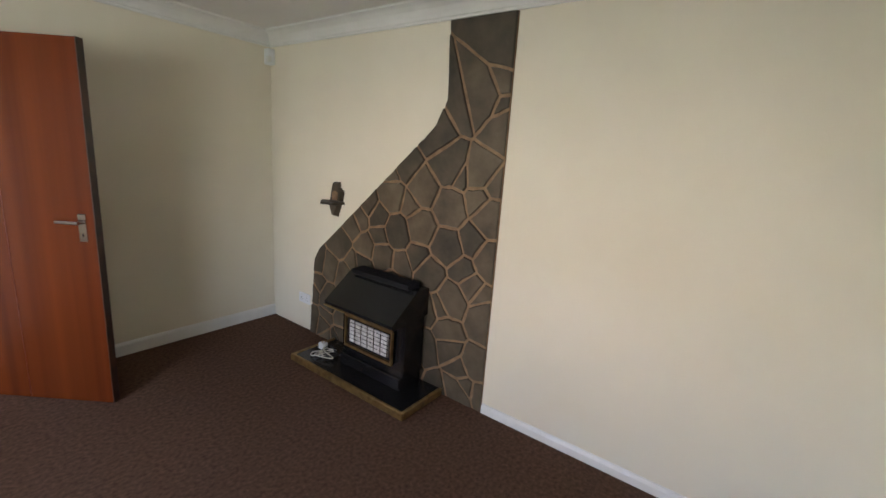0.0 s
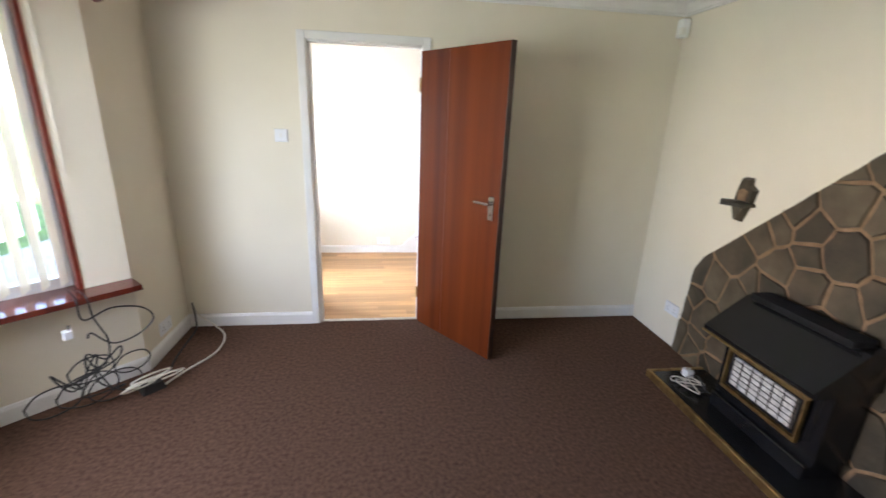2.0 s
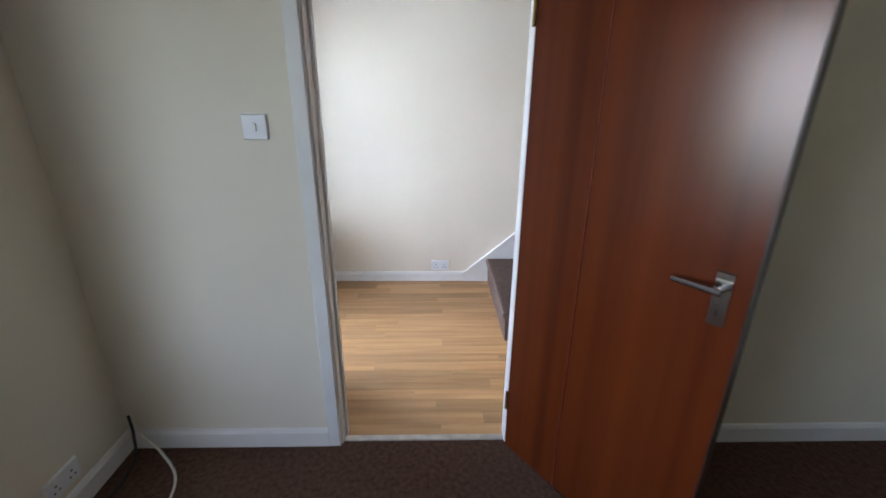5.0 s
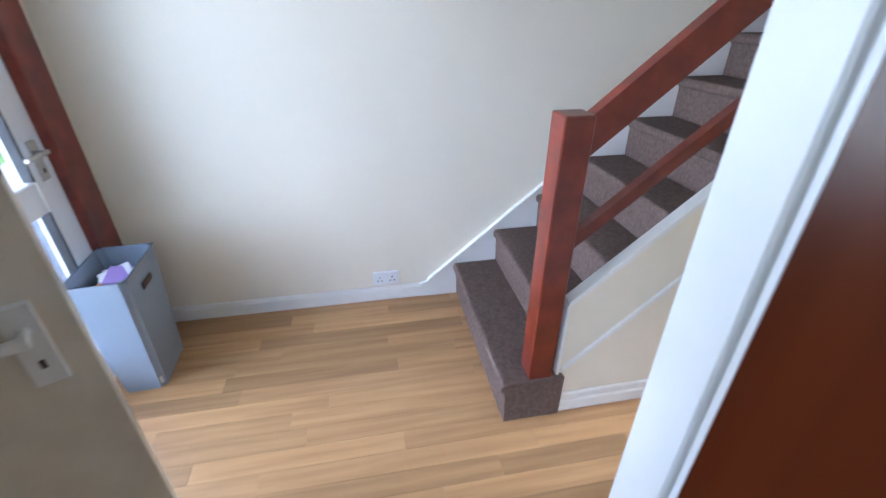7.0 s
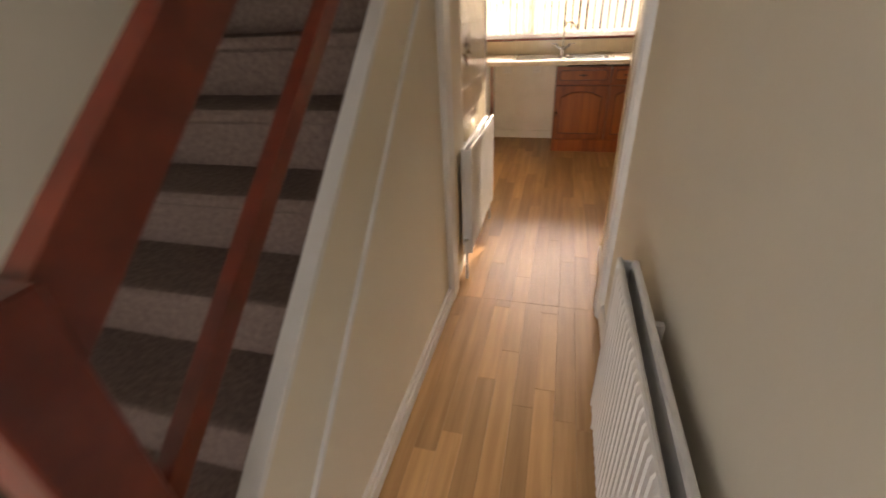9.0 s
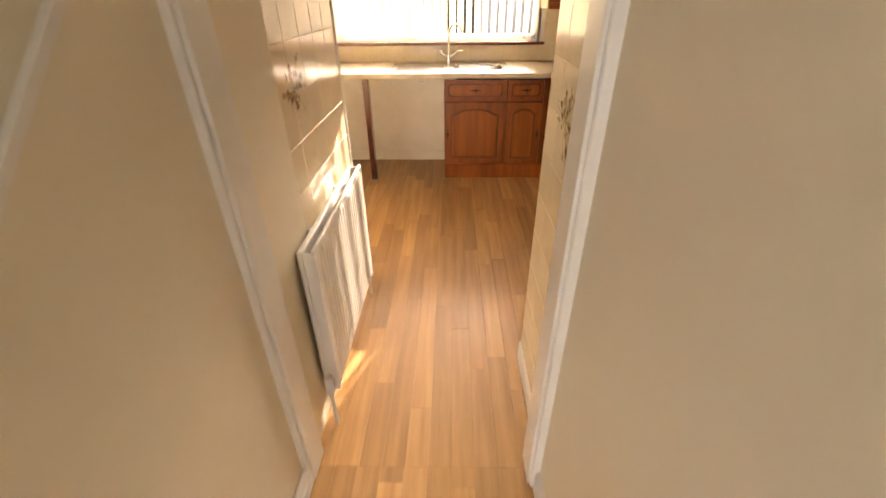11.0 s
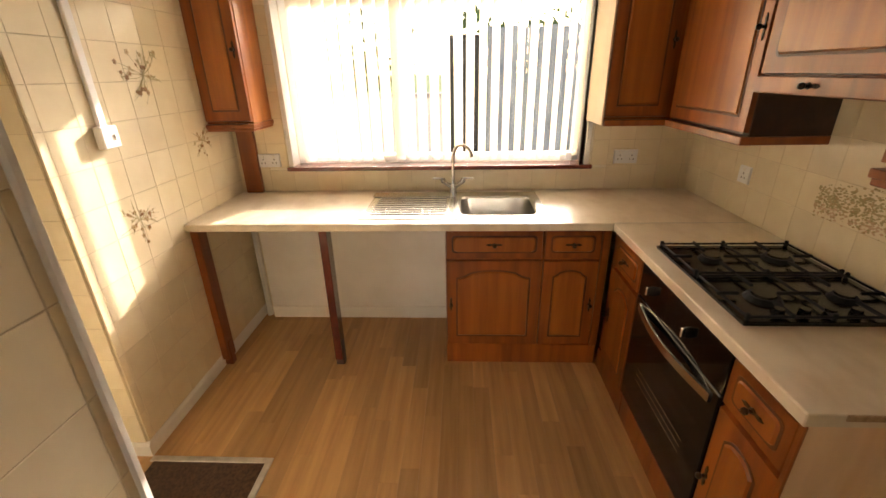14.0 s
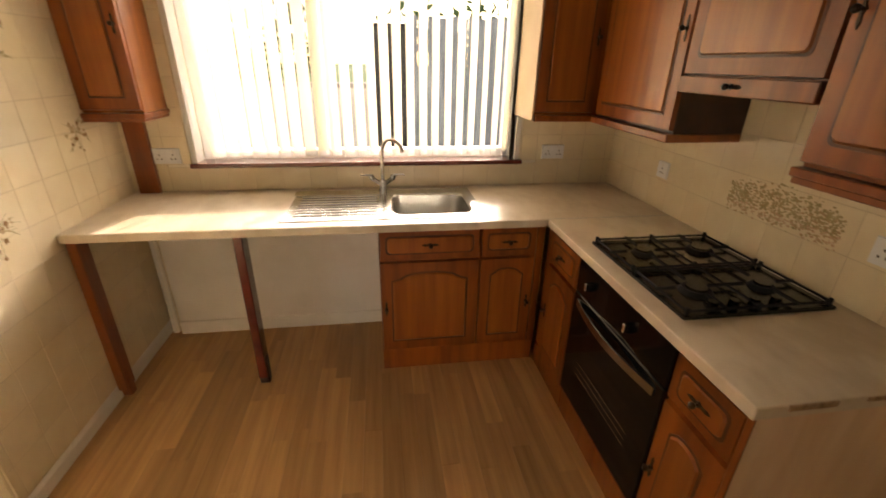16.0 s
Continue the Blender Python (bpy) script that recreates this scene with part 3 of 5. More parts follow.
alarm = thing("alarm_sensor", (2.53, -0.06, 2.17), "white plastic motion sensor high in the corner", "sensor")
part("housing", box(2.515, 2.575, -0.075, -0.005, 2.14, 2.26, 0.014, 3), "upvc", alarm)
part("lens", box(2.505, 2.535, -0.085, -0.045, 2.155, 2.20, 0.008, 2), "white", alarm)

# hearth and gas fire
hearth = thing("hearth", (2.38, -1.42, 0), "low black tiled hearth with a timber and brass edge", "hearth")
part("slab", box(2.19, FIRE_X - 0.024, -1.93, -0.89, 0.0, 0.045, 0.004), "black", hearth)
part("edge_front", box(2.165, 2.19, -1.955, -0.865, 0.0, 0.05, 0.005), "brass", hearth, "brown timber edge strip")
part("edge_side", box(2.19, FIRE_X - 0.024, -1.955, -1.93, 0.0, 0.05, 0.005), "brass", hearth)
part("edge_side", box(2.19, FIRE_X - 0.024, -0.89, -0.865, 0.0, 0.05, 0.005), "brass", hearth)
fire = thing("gas_fire", (2.42, -1.45, 0.045), "black enamelled gas fire with a sloping hood", "gas fire")
FY0, FY1, FB = -1.80, -1.18, FIRE_X - 0.03
part("body", boxes((2.36, FB, FY0 + 0.02, FY1 - 0.02, 0.12, 0.52, 0.006), (2.33, FB, FY0 + 0.03, FY1 - 0.03, 0.045, 0.13, 0.006)), "black", fire)
hood = part("hood", prism([(0.0, 0.52), (0.33, 0.50), (0.335, 0.53), (0.12, 0.70), (0.0, 0.70)], (FB, FY0, 0), -X, Z, Y, 0.0, FY1 - FY0, 0.0), "black", fire, "sloping black steel hood")
part("hood_grille", boxes(*[(FB - 0.14 + 0.02 * k - 0.012, FB - 0.14 + 0.02 * k, FY0 + 0.05, FY1 - 0.05, 0.700, 0.735, 0.003) for k in range(6)]), "blackmatt", fire)
part("hood_trim", box(2.208, 2.222, FY0, FY1, 0.498, 0.508, 0.002), "brass", fire)
part("opening", box(2.335, 2.362, FY0 + 0.10, FY1 - 0.10, 0.20, 0.43, 0.004), "blackmatt", fire)
rad = part("radiant", box(2.325, 2.338, FY0 + 0.13, FY1 - 0.13, 0.245, 0.40, 0.002), "ceramic", fire, "white fire-clay radiants behind a wire guard")
for k in range(7):
    yy = FY0 + 0.13 + (FY1 - FY0 - 0.26) * k / 6
    part("guard_wire", cyl((2.318, yy, 0.235), (2.318, yy, 0.41), 0.0025, seg=6), "steel", fire)
for k in range(6):
    zz = 0.25 + k * 0.028
    part("guard_wire", cyl((2.316, FY0 + 0.12, zz), (2.316, FY1 - 0.12, zz), 0.002, seg=6), "blackmatt", fire)
part("brass_frame", boxes((2.315, 2.335, FY0 + 0.09, FY1 - 0.09, 0.205, 0.225), (2.315, 2.335, FY0 + 0.09, FY1 - 0.09, 0.422, 0.432), (2.315, 2.335, FY0 + 0.09, FY0 + 0.10, 0.225, 0.422), (2.315, 2.335, FY1 - 0.10, FY1 - 0.09, 0.225, 0.422)), "brass", fire)
part("tap", cyl((2.33, -1.47, 0.10), (2.295, -1.47, 0.10), 0.014), "chrome", fire)
part("badge", box(2.38, 2.46, FY0 + 0.012, FY0 + 0.021, 0.56, 0.63), "steel", fire, "shiny metal plate on the side")

# oddments on the hearth
plug = thing("plug", (2.37, -0.97, 0.05), "white plastic mains plug lying on the hearth", "plug")
part("body", box(2.345, 2.395, -1.0, -0.945, 0.055, 0.105, 0.010, 2), "upvc", plug)
part("pins", boxes((2.36, 2.366, -0.975, -0.969, 0.105, 0.122), (2.376, 2.382, -0.985, -0.979, 0.105, 0.122)), "brass", plug)
rc = random.Random(3)
pts = [(2.37, -0.99, 0.075)]
for k in range(12):
    pts.append((2.32 + rc.uniform(-0.08, 0.11), -1.08 + rc.uniform(-0.10, 0.10), 0.052 + rc.uniform(0, 0.025)))
single("cable", tube(pts, 0.004), "whitecable", "tangled grey flex lying on the hearth", "cable")
pts = [(2.30 + rc.uniform(-0.07, 0.12), -1.08 + rc.uniform(-0.10, 0.09), 0.05 + rc.uniform(0.002, 0.03)) for k in range(12)]
single("cable", tube(pts, 0.004), "rubber", "tangled black flex lying on the hearth", "cable")

# bay window: sill, frame, slatted blind, pelmet
sill = thing("window_sill", A3 + SD * 0.4 + Z * SILL_Z, "glossy dark mahogany bay window sill", "window sill")
sill["kind"] = "structure"
part("board", prism([(-0.005, 0.15), (0.05, 0.155), (BAY_L - 0.06, 0.155), (BAY_L + 0.002, 0.0), (WIN1, -0.17), (WIN0, -0.17), (WIN0, 0.0), (-0.005, 0.0)], A3 + Z * SILL_Z, SD, SN, Z, 0.0, 0.03, 0.003), "sill", sill)
part("board", box(BX - 0.17, BX + 0.15, -3.05, BY - 0.02, SILL_Z, SILL_Z + 0.03, 0.004), "sill", sill)


def splay(u0, u1, z0, z1, d0, d1, inset=0.002):
    return prism([(u0, z0), (u1, z0), (u1, z1), (u0, z1)], A3, SD, Z, SN, d0, d1, inset)


win1 = thing("window_1", A3 + SD * 0.5 + Z * SILL_Z, "white framed bay casement with a brown edge strip", "window")
win1["kind"] = "structure"
for nm, a in (("window_frame", (WIN0, WIN0 + 0.05, SILL_Z + 0.03, HEAD_Z)), ("window_frame", (WIN1 - 0.05, WIN1, SILL_Z + 0.03, HEAD_Z)), ("window_frame", (WIN0 + 0.05, WIN1 - 0.05, SILL_Z + 0.03, SILL_Z + 0.09)), ("window_frame", (WIN0 + 0.05, WIN1 - 0.05, HEAD_Z - 0.05, HEAD_Z))):
    part(nm, splay(*a, -0.15, -0.09), "upvc", win1)
part("edge_strip", splay(WIN0 - 0.002, WIN0 + 0.018, SILL_Z + 0.03, HEAD_Z, -0.085, 0.004), "red", win1, "red-brown wooden edge strip")
pane = part("pane", splay(WIN0 + 0.05, WIN1 - 0.05, SILL_Z + 0.09, HEAD_Z - 0.05, -0.125, -0.119, 0), "glass", win1)
pane.visible_shadow = False
blind1 = thing("vertical_blind", A3 + SD * 0.45 + Z * HEAD_Z, "sheer white vertical slat blind in the bay", "blind")
part("head_rail", splay(WIN0 + 0.02, WIN1, HEAD_Z - 0.05, HEAD_Z - 0.01, -0.07, -0.03), "upvc", blind1)
for k in range(7):
    c = A3 + SD * (WIN0 + 0.06 + k * 0.075) - SN * 0.045
    d = (SD * 0.55 + SN * 0.84).normalized()
    nn = Vector((d.y, -d.x, 0))
    part("slat", prism([(-0.04, SILL_Z + 0.06), (0.04, SILL_Z + 0.06), (0.04, HEAD_Z - 0.05), (-0.04, HEAD_Z - 0.05)], c, d, Z, nn, -0.0006, 0.0006), "blind", blind1)
single("blind_cord", tube([A3 + SD * 0.19 + SN * 0.012 + Z * z for z in (2.05, 1.8, 1.5, 1.2)], 0.003), "whitecable", "thin white blind cord hanging by the window", "cord")
pel = thing("pelmet", A3 + SD * 0.4 + SN * 0.2 + Z * 2.03, "red-brown wooden pelmet above the bay window", "pelmet")
part("front_board", splay(-0.086, BAY_L + 0.1, 2.03, 2.25, 0.22, 0.242), "red", pel)
part("end_board", splay(-0.086, -0.066, 2.03, 2.25, -0.03, 0.22, 0.0), "red", pel)


def radiator(name, x0, x1, y_wall, out, z0, z1, label, seed=0, valve_near=True):
    """A pressed panel radiator with convector ribs; out is +1 or -1 along y."""
    th = thing(name, ((x0 + x1) / 2, y_wall, z0), label, "radiator")
    yb, yf = y_wall + out * 0.045, y_wall + out * 0.085
    n = max(6, int((x1 - x0) / 0.034))
    bm = bmesh.new()
    prev = None
    xs, ds = [], []
    for i in range(n):
        a, w = x0 + 0.02 + (x1 - x0 - 0.04) * i / n, (x1 - x0 - 0.04) / n
        xs += [a, a + w * 0.3, a + w * 0.45, a + w * 0.85]
        ds += [0, 0, 0.0035, 0.0035]
    xs = [x0] + xs + [x1]
    ds = [0] + ds + [0]
    for x, d in zip(xs, ds):
        col = [bm.verts.new((x, yf - out * (0.0 if z in (z0 + 0.05, z1 - 0.05) else 0.0) - out * (d if k in (1, 2) else 0.0) - out * (0.012 if k in (0, 3) else 0), z)) for k, z in enumerate((z0, z0 + 0.035, z1 - 0.035, z1))]
        if prev:
            for k in range(3):
                bm.faces.new((prev[k], col[k], col[k + 1], prev[k + 1]))
        prev = col
    bmesh.ops.recalc_face_normals(bm, faces=bm.faces)
    part("front_panel", bm, "white", th)
    part("back_panel", box(x0, x1, min(yb, yb - out * 0.02), max(yb, yb - out * 0.02), z0, z1, 0.005), "white", th)
    part("side_cover", box(x0 - 0.002, x0 + 0.008, min(yb, yf), max(yb, yf), z0 + 0.01, z1 - 0.005, 0.002), "white", th)
    part("side_cover", box(x1 - 0.008, x1 + 0.002, min(yb, yf), max(yb, yf), z0 + 0.01, z1 - 0.005, 0.002), "white", th)
    part("top_rail", box(x0, x1, min(yf - out * 0.014, yf), max(yf - out * 0.014, yf), z1 - 0.006, z1 + 0.006, 0.004), "white", th)
    for c in (x0 + (x1 - x0) * 0.25, x0 + (x1 - x0) * 0.75):
        part("bracket", box(c - 0.010, c + 0.010, min(y_wall, yb), max(y_wall, yb), z1 - 0.06, z1 - 0.02), "white", th)
    for c in (x0 - 0.03, x1 + 0.03):
        bm = cyl((c, y_wall + out * 0.055, 0.0), (c, y_wall + out * 0.055, z0 + 0.05), 0.008)
        add_cyl(bm, (c, y_wall + out * 0.055, z0 + 0.05), ((x0 if c < x0 else x1), y_wall + out * 0.055, z0 + 0.05), 0.008)
        part("pipe", bm, "white", th)
    vx = x0 - 0.03 if valve_near else x1 + 0.03
    part("valve", cyl((vx, y_wall + out * 0.055, z0 + 0.03), (vx, y_wall + out * 0.055, z0 + 0.11), 0.017, 0.015), "upvc", th)
    return th


# lounge radiator under the front bay window, built along y and turned
lr = radiator("radiator", 0.0, 1.5, 0.0, 1, 0.14, 0.54, "white panel radiator under the bay window")
lr.matrix_basis = Matrix.Translation((BX, BY - 0.85, 0.14)) @ Matrix.Rotation(-math.pi / 2, 4, "Z")

# tangled cables under the bay sill
CB = A3 + SD * 0.36 + SN * 0.17
rc = random.Random(11)


def loop(c, r, tilt, n=9, seed=0, squash=1.0):
    r2 = random.Random(seed)
    out = []
    for k in range(n):
        a = k / (n - 1) * 2 * math.pi * 1.02 + r2.uniform(0, 0.2)
        u, v = r * math.cos(a), r * math.sin(a) * squash
        out.append(c + SD * u + Z * (v * math.cos(tilt)) + SN * (v * math.sin(tilt)))
    return out


def hang(u, n, z):
    return A3 + SD * u + SN * n + Z * z


black1 = [hang(0.27, 0.05, 0.63), hang(0.25, 0.17, 0.62), hang(0.24, 0.18, 0.50), hang(0.20, 0.18, 0.36), hang(0.22, 0.17, 0.25)]
for k in range(16):
    black1.append(hang(0.30 + rc.uniform(-0.13, 0.16), 0.17 + rc.uniform(-0.05, 0.08), 0.18 + rc.uniform(-0.12, 0.16)))
black1 += [hang(0.16, 0.2, 0.03), hang(0.1, 0.2, 0.015)]
single("cable", tube(black1, 0.0045), "rubber", "tangled black cable hanging from the window sill", "cable", "tangled cables")
black2 = [hang(0.29, 0.05, 0.63), hang(0.29, 0.165, 0.615), hang(0.28, 0.175, 0.5), hang(0.16, 0.18, 0.53), hang(0.03, 0.18, 0.49), hang(-0.02, 0.18, 0.41), hang(0.06, 0.18, 0.34), hang(0.18, 0.18, 0.33), hang(0.26, 0.18, 0.42), hang(0.28, 0.18, 0.40)]
single("cable", tube(black2, 0.0045), "rubber", "black looped cable hanging from the window sill", "cable", "tangled cables")
for sd_, (u, z, r) in enumerate(((0.46, 0.12, 0.115), (0.12, 0.20, 0.085), (0.30, 0.24, 0.10), (0.33, 0.14, 0.13), (0.22, 0.12, 0.12))):
    single("cable", tube(loop(hang(u, 0.19 + 0.012 * sd_, z), r, 0.45, seed=sd_), 0.004), "rubber", "black coil of cable by the skirting", "cable", "tangled cables")
for sd_, (u, z, r) in enumerate(((0.06, 0.09, 0.10), (0.10, 0.08, 0.085), (0.0, 0.08, 0.09), (0.14, 0.09, 0.08))):
    single("cable", tube(loop(hang(u, 0.24 + 0.02 * sd_, z), r, 0.9, seed=sd_ + 20, squash=0.8), 0.005), "whitecable", "white coil of cable on the carpet", "cable", "tangled cables")
white1 = [hang(0.0, 0.25, 0.012), (-0.72, -0.62, 0.01), (-0.62, -0.42, 0.012), (-0.63, -0.22, 0.03), (-0.75, -0.10, 0.06), (-0.86, -0.05, 0.11), (-0.9, -0.03, 0.17)]
single("cable", tube(white1, 0.006), "whitecable", "white cable looping across the carpet to the corner", "cable", "tangled cables")
brown1 = [(-0.9, -0.035, 0.2), (-0.88, -0.06, 0.12), (-0.86, -0.12, 0.03), (-0.86, -0.3, 0.008), (-0.84, -0.5, 0.008), (-0.8, -0.66, 0.01)]
single("cable", tube(brown1, 0.006), "rubber", "dark cable running along the skirting", "cable", "tangled cables")
adaptor = thing("power_adaptor", hang(0.06, 0.24, 0), "black power adaptor lying on the carpet", "adaptor")
part("body", prism([(0.0, 0.19), (0.12, 0.19), (0.12, 0.27), (0.0, 0.27)], A3, SD, SN, Z, 0.0, 0.045, 0.012), "rubber", adaptor)
tel = thing("aerial_plug", hang(0.33, 0.17, 0.42), "white plug on the end of a hanging cable", "plug")
part("body", prism([(0.33, 0.42), (0.37, 0.42), (0.37, 0.47), (0.33, 0.47)], A3, SD, Z, SN, 0.16, 0.19, 0.005), "upvc", tel)
part("tip", cyl(hang(0.345, 0.175, 0.47), hang(0.34, 0.175, 0.495), 0.006), "chrome", tel)

# ---- things of the hall ----
RISE, GO, SX = 0.194, 0.2285, 0.849
stairs = thing("staircase", (1.6, 1.3, 0), "straight stairs carpeted in taupe with white string", "stairs")
for i in range(13):
    x0, z1 = SX + i * GO, 0.012 + RISE * (i + 1)
    y0 = 0.845 if i == 0 else 0.885
    x1 = x0 + GO + 0.03
    if x1 > 3.79:
        break
    bm = bmesh.new()
    prof = [(x0 + 0.022, z1 - RISE - (0.012 if i == 0 else 0.0)), (x0 + 0.018, z1 - 0.05), (x0 + 0.002, z1 - 0.036), (x0, z1 - 0.016), (x0 + 0.008, z1 - 0.003), (x0 + 0.022, z1), (x1, z1), (x1, z1 - RISE - (0.012 if i == 0 else 0.0))]
    wide = 1.085 if i == 0 else None
    add_prism(bm, prof, (0, y0, 0), X, Z, Y, 0, FAR - 0.02 - y0)
    for f in bm.faces:
        f.smooth = False
    part("step", bm, "staircarpet", stairs)
K = RISE / GO
KO = 0.88
part("wall_string", prism([(0.660, 0.0), (0.660, 0.085), (0.72, 0.105), (3.7, 0.105 + (3.7 - 0.72) * K), (3.7, (3.7 - 0.95) * K), (0.95, 0.0)], (0, FAR - 0.021, 0), X, Z, Y, 0, 0.019), "white", stairs, "white gloss string along the wall")
part("string_cap", prism([(0.72, 0.105), (3.7, 0.105 + (3.7 - 0.72) * K), (3.7, 0.125 + (3.7 - 0.72) * K), (0.70, 0.110)], (0, FAR - 0.028, 0), X, Z, Y, 0, 0.027), "white", stairs)
panel = part("side_panel", prism([(1.085, 0.0), (1.085, 0.545), (3.1, 0.545 + (3.1 - 1.085) * KO), (3.1, 0.0)], (0, 0.872, 0), X, Z, Y, 0, 0.02), "hallwall", stairs, "cream painted panel under the stairs")
part("outer_string", prism([(1.083, 0.535), (3.1, 0.535 + (3.1 - 1.083) * KO), (3.1, 0.56 + (3.1 - 1.083) * KO), (1.083, 0.56)], (0, 0.862, 0), X, Z, Y, 0, 0.045), "white", stairs, "white gloss top edge of the panel")
part("bead", prism([(1.10, 0.215), (3.1, 0.215 + 2.0 * 0.93), (3.1, 0.237 + 2.0 * 0.93), (1.10, 0.237)], (0, 0.860, 0), X, Z, Y, 0, 0.013), "white", stairs)
part("panel_edge", box(1.078, 1.092, 0.862, 0.895, 0.0, 0.55, 0.003), "white", stairs)
part("panel_skirting", boxes((1.095, 2.72, 0.850, 0.872, 0, 0.06, 0.004), (1.095, 2.72, 0.856, 0.872, 0.06, 0.095, 0.004)), "white", stairs)
newel = part("newel", box(0.965, 1.06, 0.858, 0.952, 0.19, 1.212, 0.004), "red", stairs, "square red-brown newel post")
part("handrail", prism([(1.05, 1.06), (3.4, 1.06 + 2.35 * K), (3.4, 1.19 + 2.35 * K), (1.05, 1.19)], (0, 0.893, 0), X, Z, Y, 0, 0.045, 0.0), "red", stairs, "flat red-brown handrail")
part("mid_rail", prism([(1.05, 0.736), (3.4, 0.736 + 2.35 * K), (3.4, 0.792 + 2.35 * K), (1.05, 0.792)], (0, 0.898, 0), X, Z, Y, 0, 0.035, 0.0), "red", stairs, "narrow red-brown lower rail")

socket_plate("wall_socket", (0.465, FAR, 0.14), X, -Y, 2, label="white plastic double socket above the skirting")
hall_rad = radiator("radiator", 0.92, 1.95, 0.088, 1, 0.15, 0.78, "white panel radiator in the hall")

# front door
fd = thing("door_2", (FX, 1.03, 0), "white plastic glazed front door in a red-brown frame", "door")
fd["kind"] = "structure"
part("post", box(FX - 0.10, FX + 0.03, 1.585, 1.73, 0, 2.1, 0.005), "red", fd, "red-brown timber door post")
part("post", box(FX - 0.10, FX + 0.03, 0.34, 0.46, 0, 2.1, 0.005), "red", fd, "red-brown timber door post")
part("lintel", box(FX - 0.10, FX + 0.03, 0.46, 1.585, 2.0, 2.1, 0.005), "red", fd)
part("stile", box(FX - 0.07, FX - 0.01, 1.46, 1.585, 0.03, 2.0, 0.006), "upvc", fd)
part("stile", box(FX - 0.07, FX - 0.01, 0.46, 0.585, 0.03, 2.0, 0.006), "upvc", fd)
part("rail", box(FX - 0.07, FX - 0.01, 0.585, 1.46, 0.03, 0.2, 0.006), "upvc", fd)
part("rail", box(FX - 0.07, FX - 0.01, 0.585, 1.46, 0.80, 0.92, 0.006), "upvc", fd)
part("rail", box(FX - 0.07, FX - 0.01, 0.585, 1.46, 1.88, 2.0, 0.006), "upvc", fd)
part("gasket", boxes((FX - 0.045, FX - 0.008, 1.452, 1.462, 0.2, 0.8), (FX - 0.045, FX - 0.008, 1.452, 1.462, 0.92, 1.88)), "rubber", fd)
p = part("pane", box(FX - 0.045, FX - 0.04, 0.585, 1.452, 0.2, 0.8), "glass", fd)
p.visible_shadow = False
p = part("pane", box(FX - 0.045, FX - 0.04, 0.585, 1.452, 0.92, 1.88), "glass", fd)
p.visible_shadow = False
lever_handle(fd, (FX - 0.01, 1.52, 0.98), -Y, X)

# cream cupboard door, ajar
CH, CE = Vector((-0.62, 0.15, 0.01)), Vector((-0.09, 0.42, 0.01))
CD = (CE - CH).normalized()
CN = Vector((CD.y, -CD.x, 0))
CL = (CE - CH).length
cdoor = thing("door_3", CH, "old cream gloss panelled door standing ajar", "door")
cdoor["kind"] = "structure"
part("leaf", prism([(0, 0), (CL, 0), (CL, 1.96), (0, 1.96)], CH, CD, Z, CN, -0.035, 0, 0.002), "creampaint", cdoor)
lever_handle(cdoor, CH + CD * (CL - 0.065) + Z * 0.98, -CD, CN, "white", 1.1)

# grey laundry bin with papers
bn = thing("storage_bin", (-0.74 + 0.28, 1.5, 0), "tall grey plastic bin filled with magazines and paper", "bin")


def tapered(x0, x1, y0, y1, z0, z1, grow, t):
    bm = bmesh.new()
    def ring(g, z):
        return [bm.verts.new(v) for v in ((x0 - g, y0 - g, z), (x1 + g, y0 - g, z), (x1 + g, y1 + g, z), (x0 - g, y1 + g, z))]
    a, b, c, d = ring(0, z0), ring(grow, z1), ring(grow - t, z1), ring(-t, z0 + t)
    bm.faces.new(a[::-1])
    bm.faces.new(d)
    for p, q in ((a, b), (b, c), (c, d)):
        for i in range(4):
            bm.faces.new((p[i], p[(i + 1) % 4], q[(i + 1) % 4], q[i]))
    bmesh.ops.recalc_face_normals(bm, faces=bm.faces)
    es = [e for e in bm.edges if abs(e.verts[0].co.z - e.verts[1].co.z) > 0.3]
    bmesh.ops.bevel(bm, geom=es, offset=0.02, segments=3, affect="EDGES")
    return bm


BINM = Matrix.Translation((-0.645, 1.43, 0)) @ Matrix.Rotation(radians(3), 4, "Z")
bn.matrix_basis = BINM


def bin_part(name, bm, mat, label=""):
    ob = new(name, mesh_of(name, bm, mat))
    ob.parent = bn
    return tagged(ob, label)


bin_part("body", tapered(-0.085, 0.085, -0.14, 0.14, 0.0, 0.57, 0.026, 0.005), "grey")
bin_part("grip_hole", prism([(-0.045, 0.46), (0.045, 0.46), (0.05, 0.475), (0.045, 0.49), (-0.045, 0.49), (-0.05, 0.475)], (0.1085, 0, 0), Y, Z, X, -0.004, 0.001), "dark")
rp = random.Random(8)
for k in range(9):
    a = rp.uniform(0, 3.1)
    w, d = rp.uniform(0.045, 0.07), rp.uniform(0.04, 0.06)
    bm = box(-w, w, -d, d, 0, 0.006 + 0.006 * (k % 2), 0.002)
    bmesh.ops.transform(bm, matrix=Matrix.Translation((rp.uniform(-0.015, 0.015), rp.uniform(-0.06, 0.06), 0.42 + 0.012 * k)) @ Euler((rp.uniform(-0.25, 0.25), rp.uniform(-0.25, 0.25), a)).to_matrix().to_4x4(), verts=bm.verts)
    bin_part("magazine", bm, ("paper", "orange", "paper", "violet", "paper")[k % 5])
bin_part("paper_stack", box(-0.078, 0.078, -0.13, 0.13, 0.008, 0.42, 0.01), "paper")

# ---- things of the kitchen ----


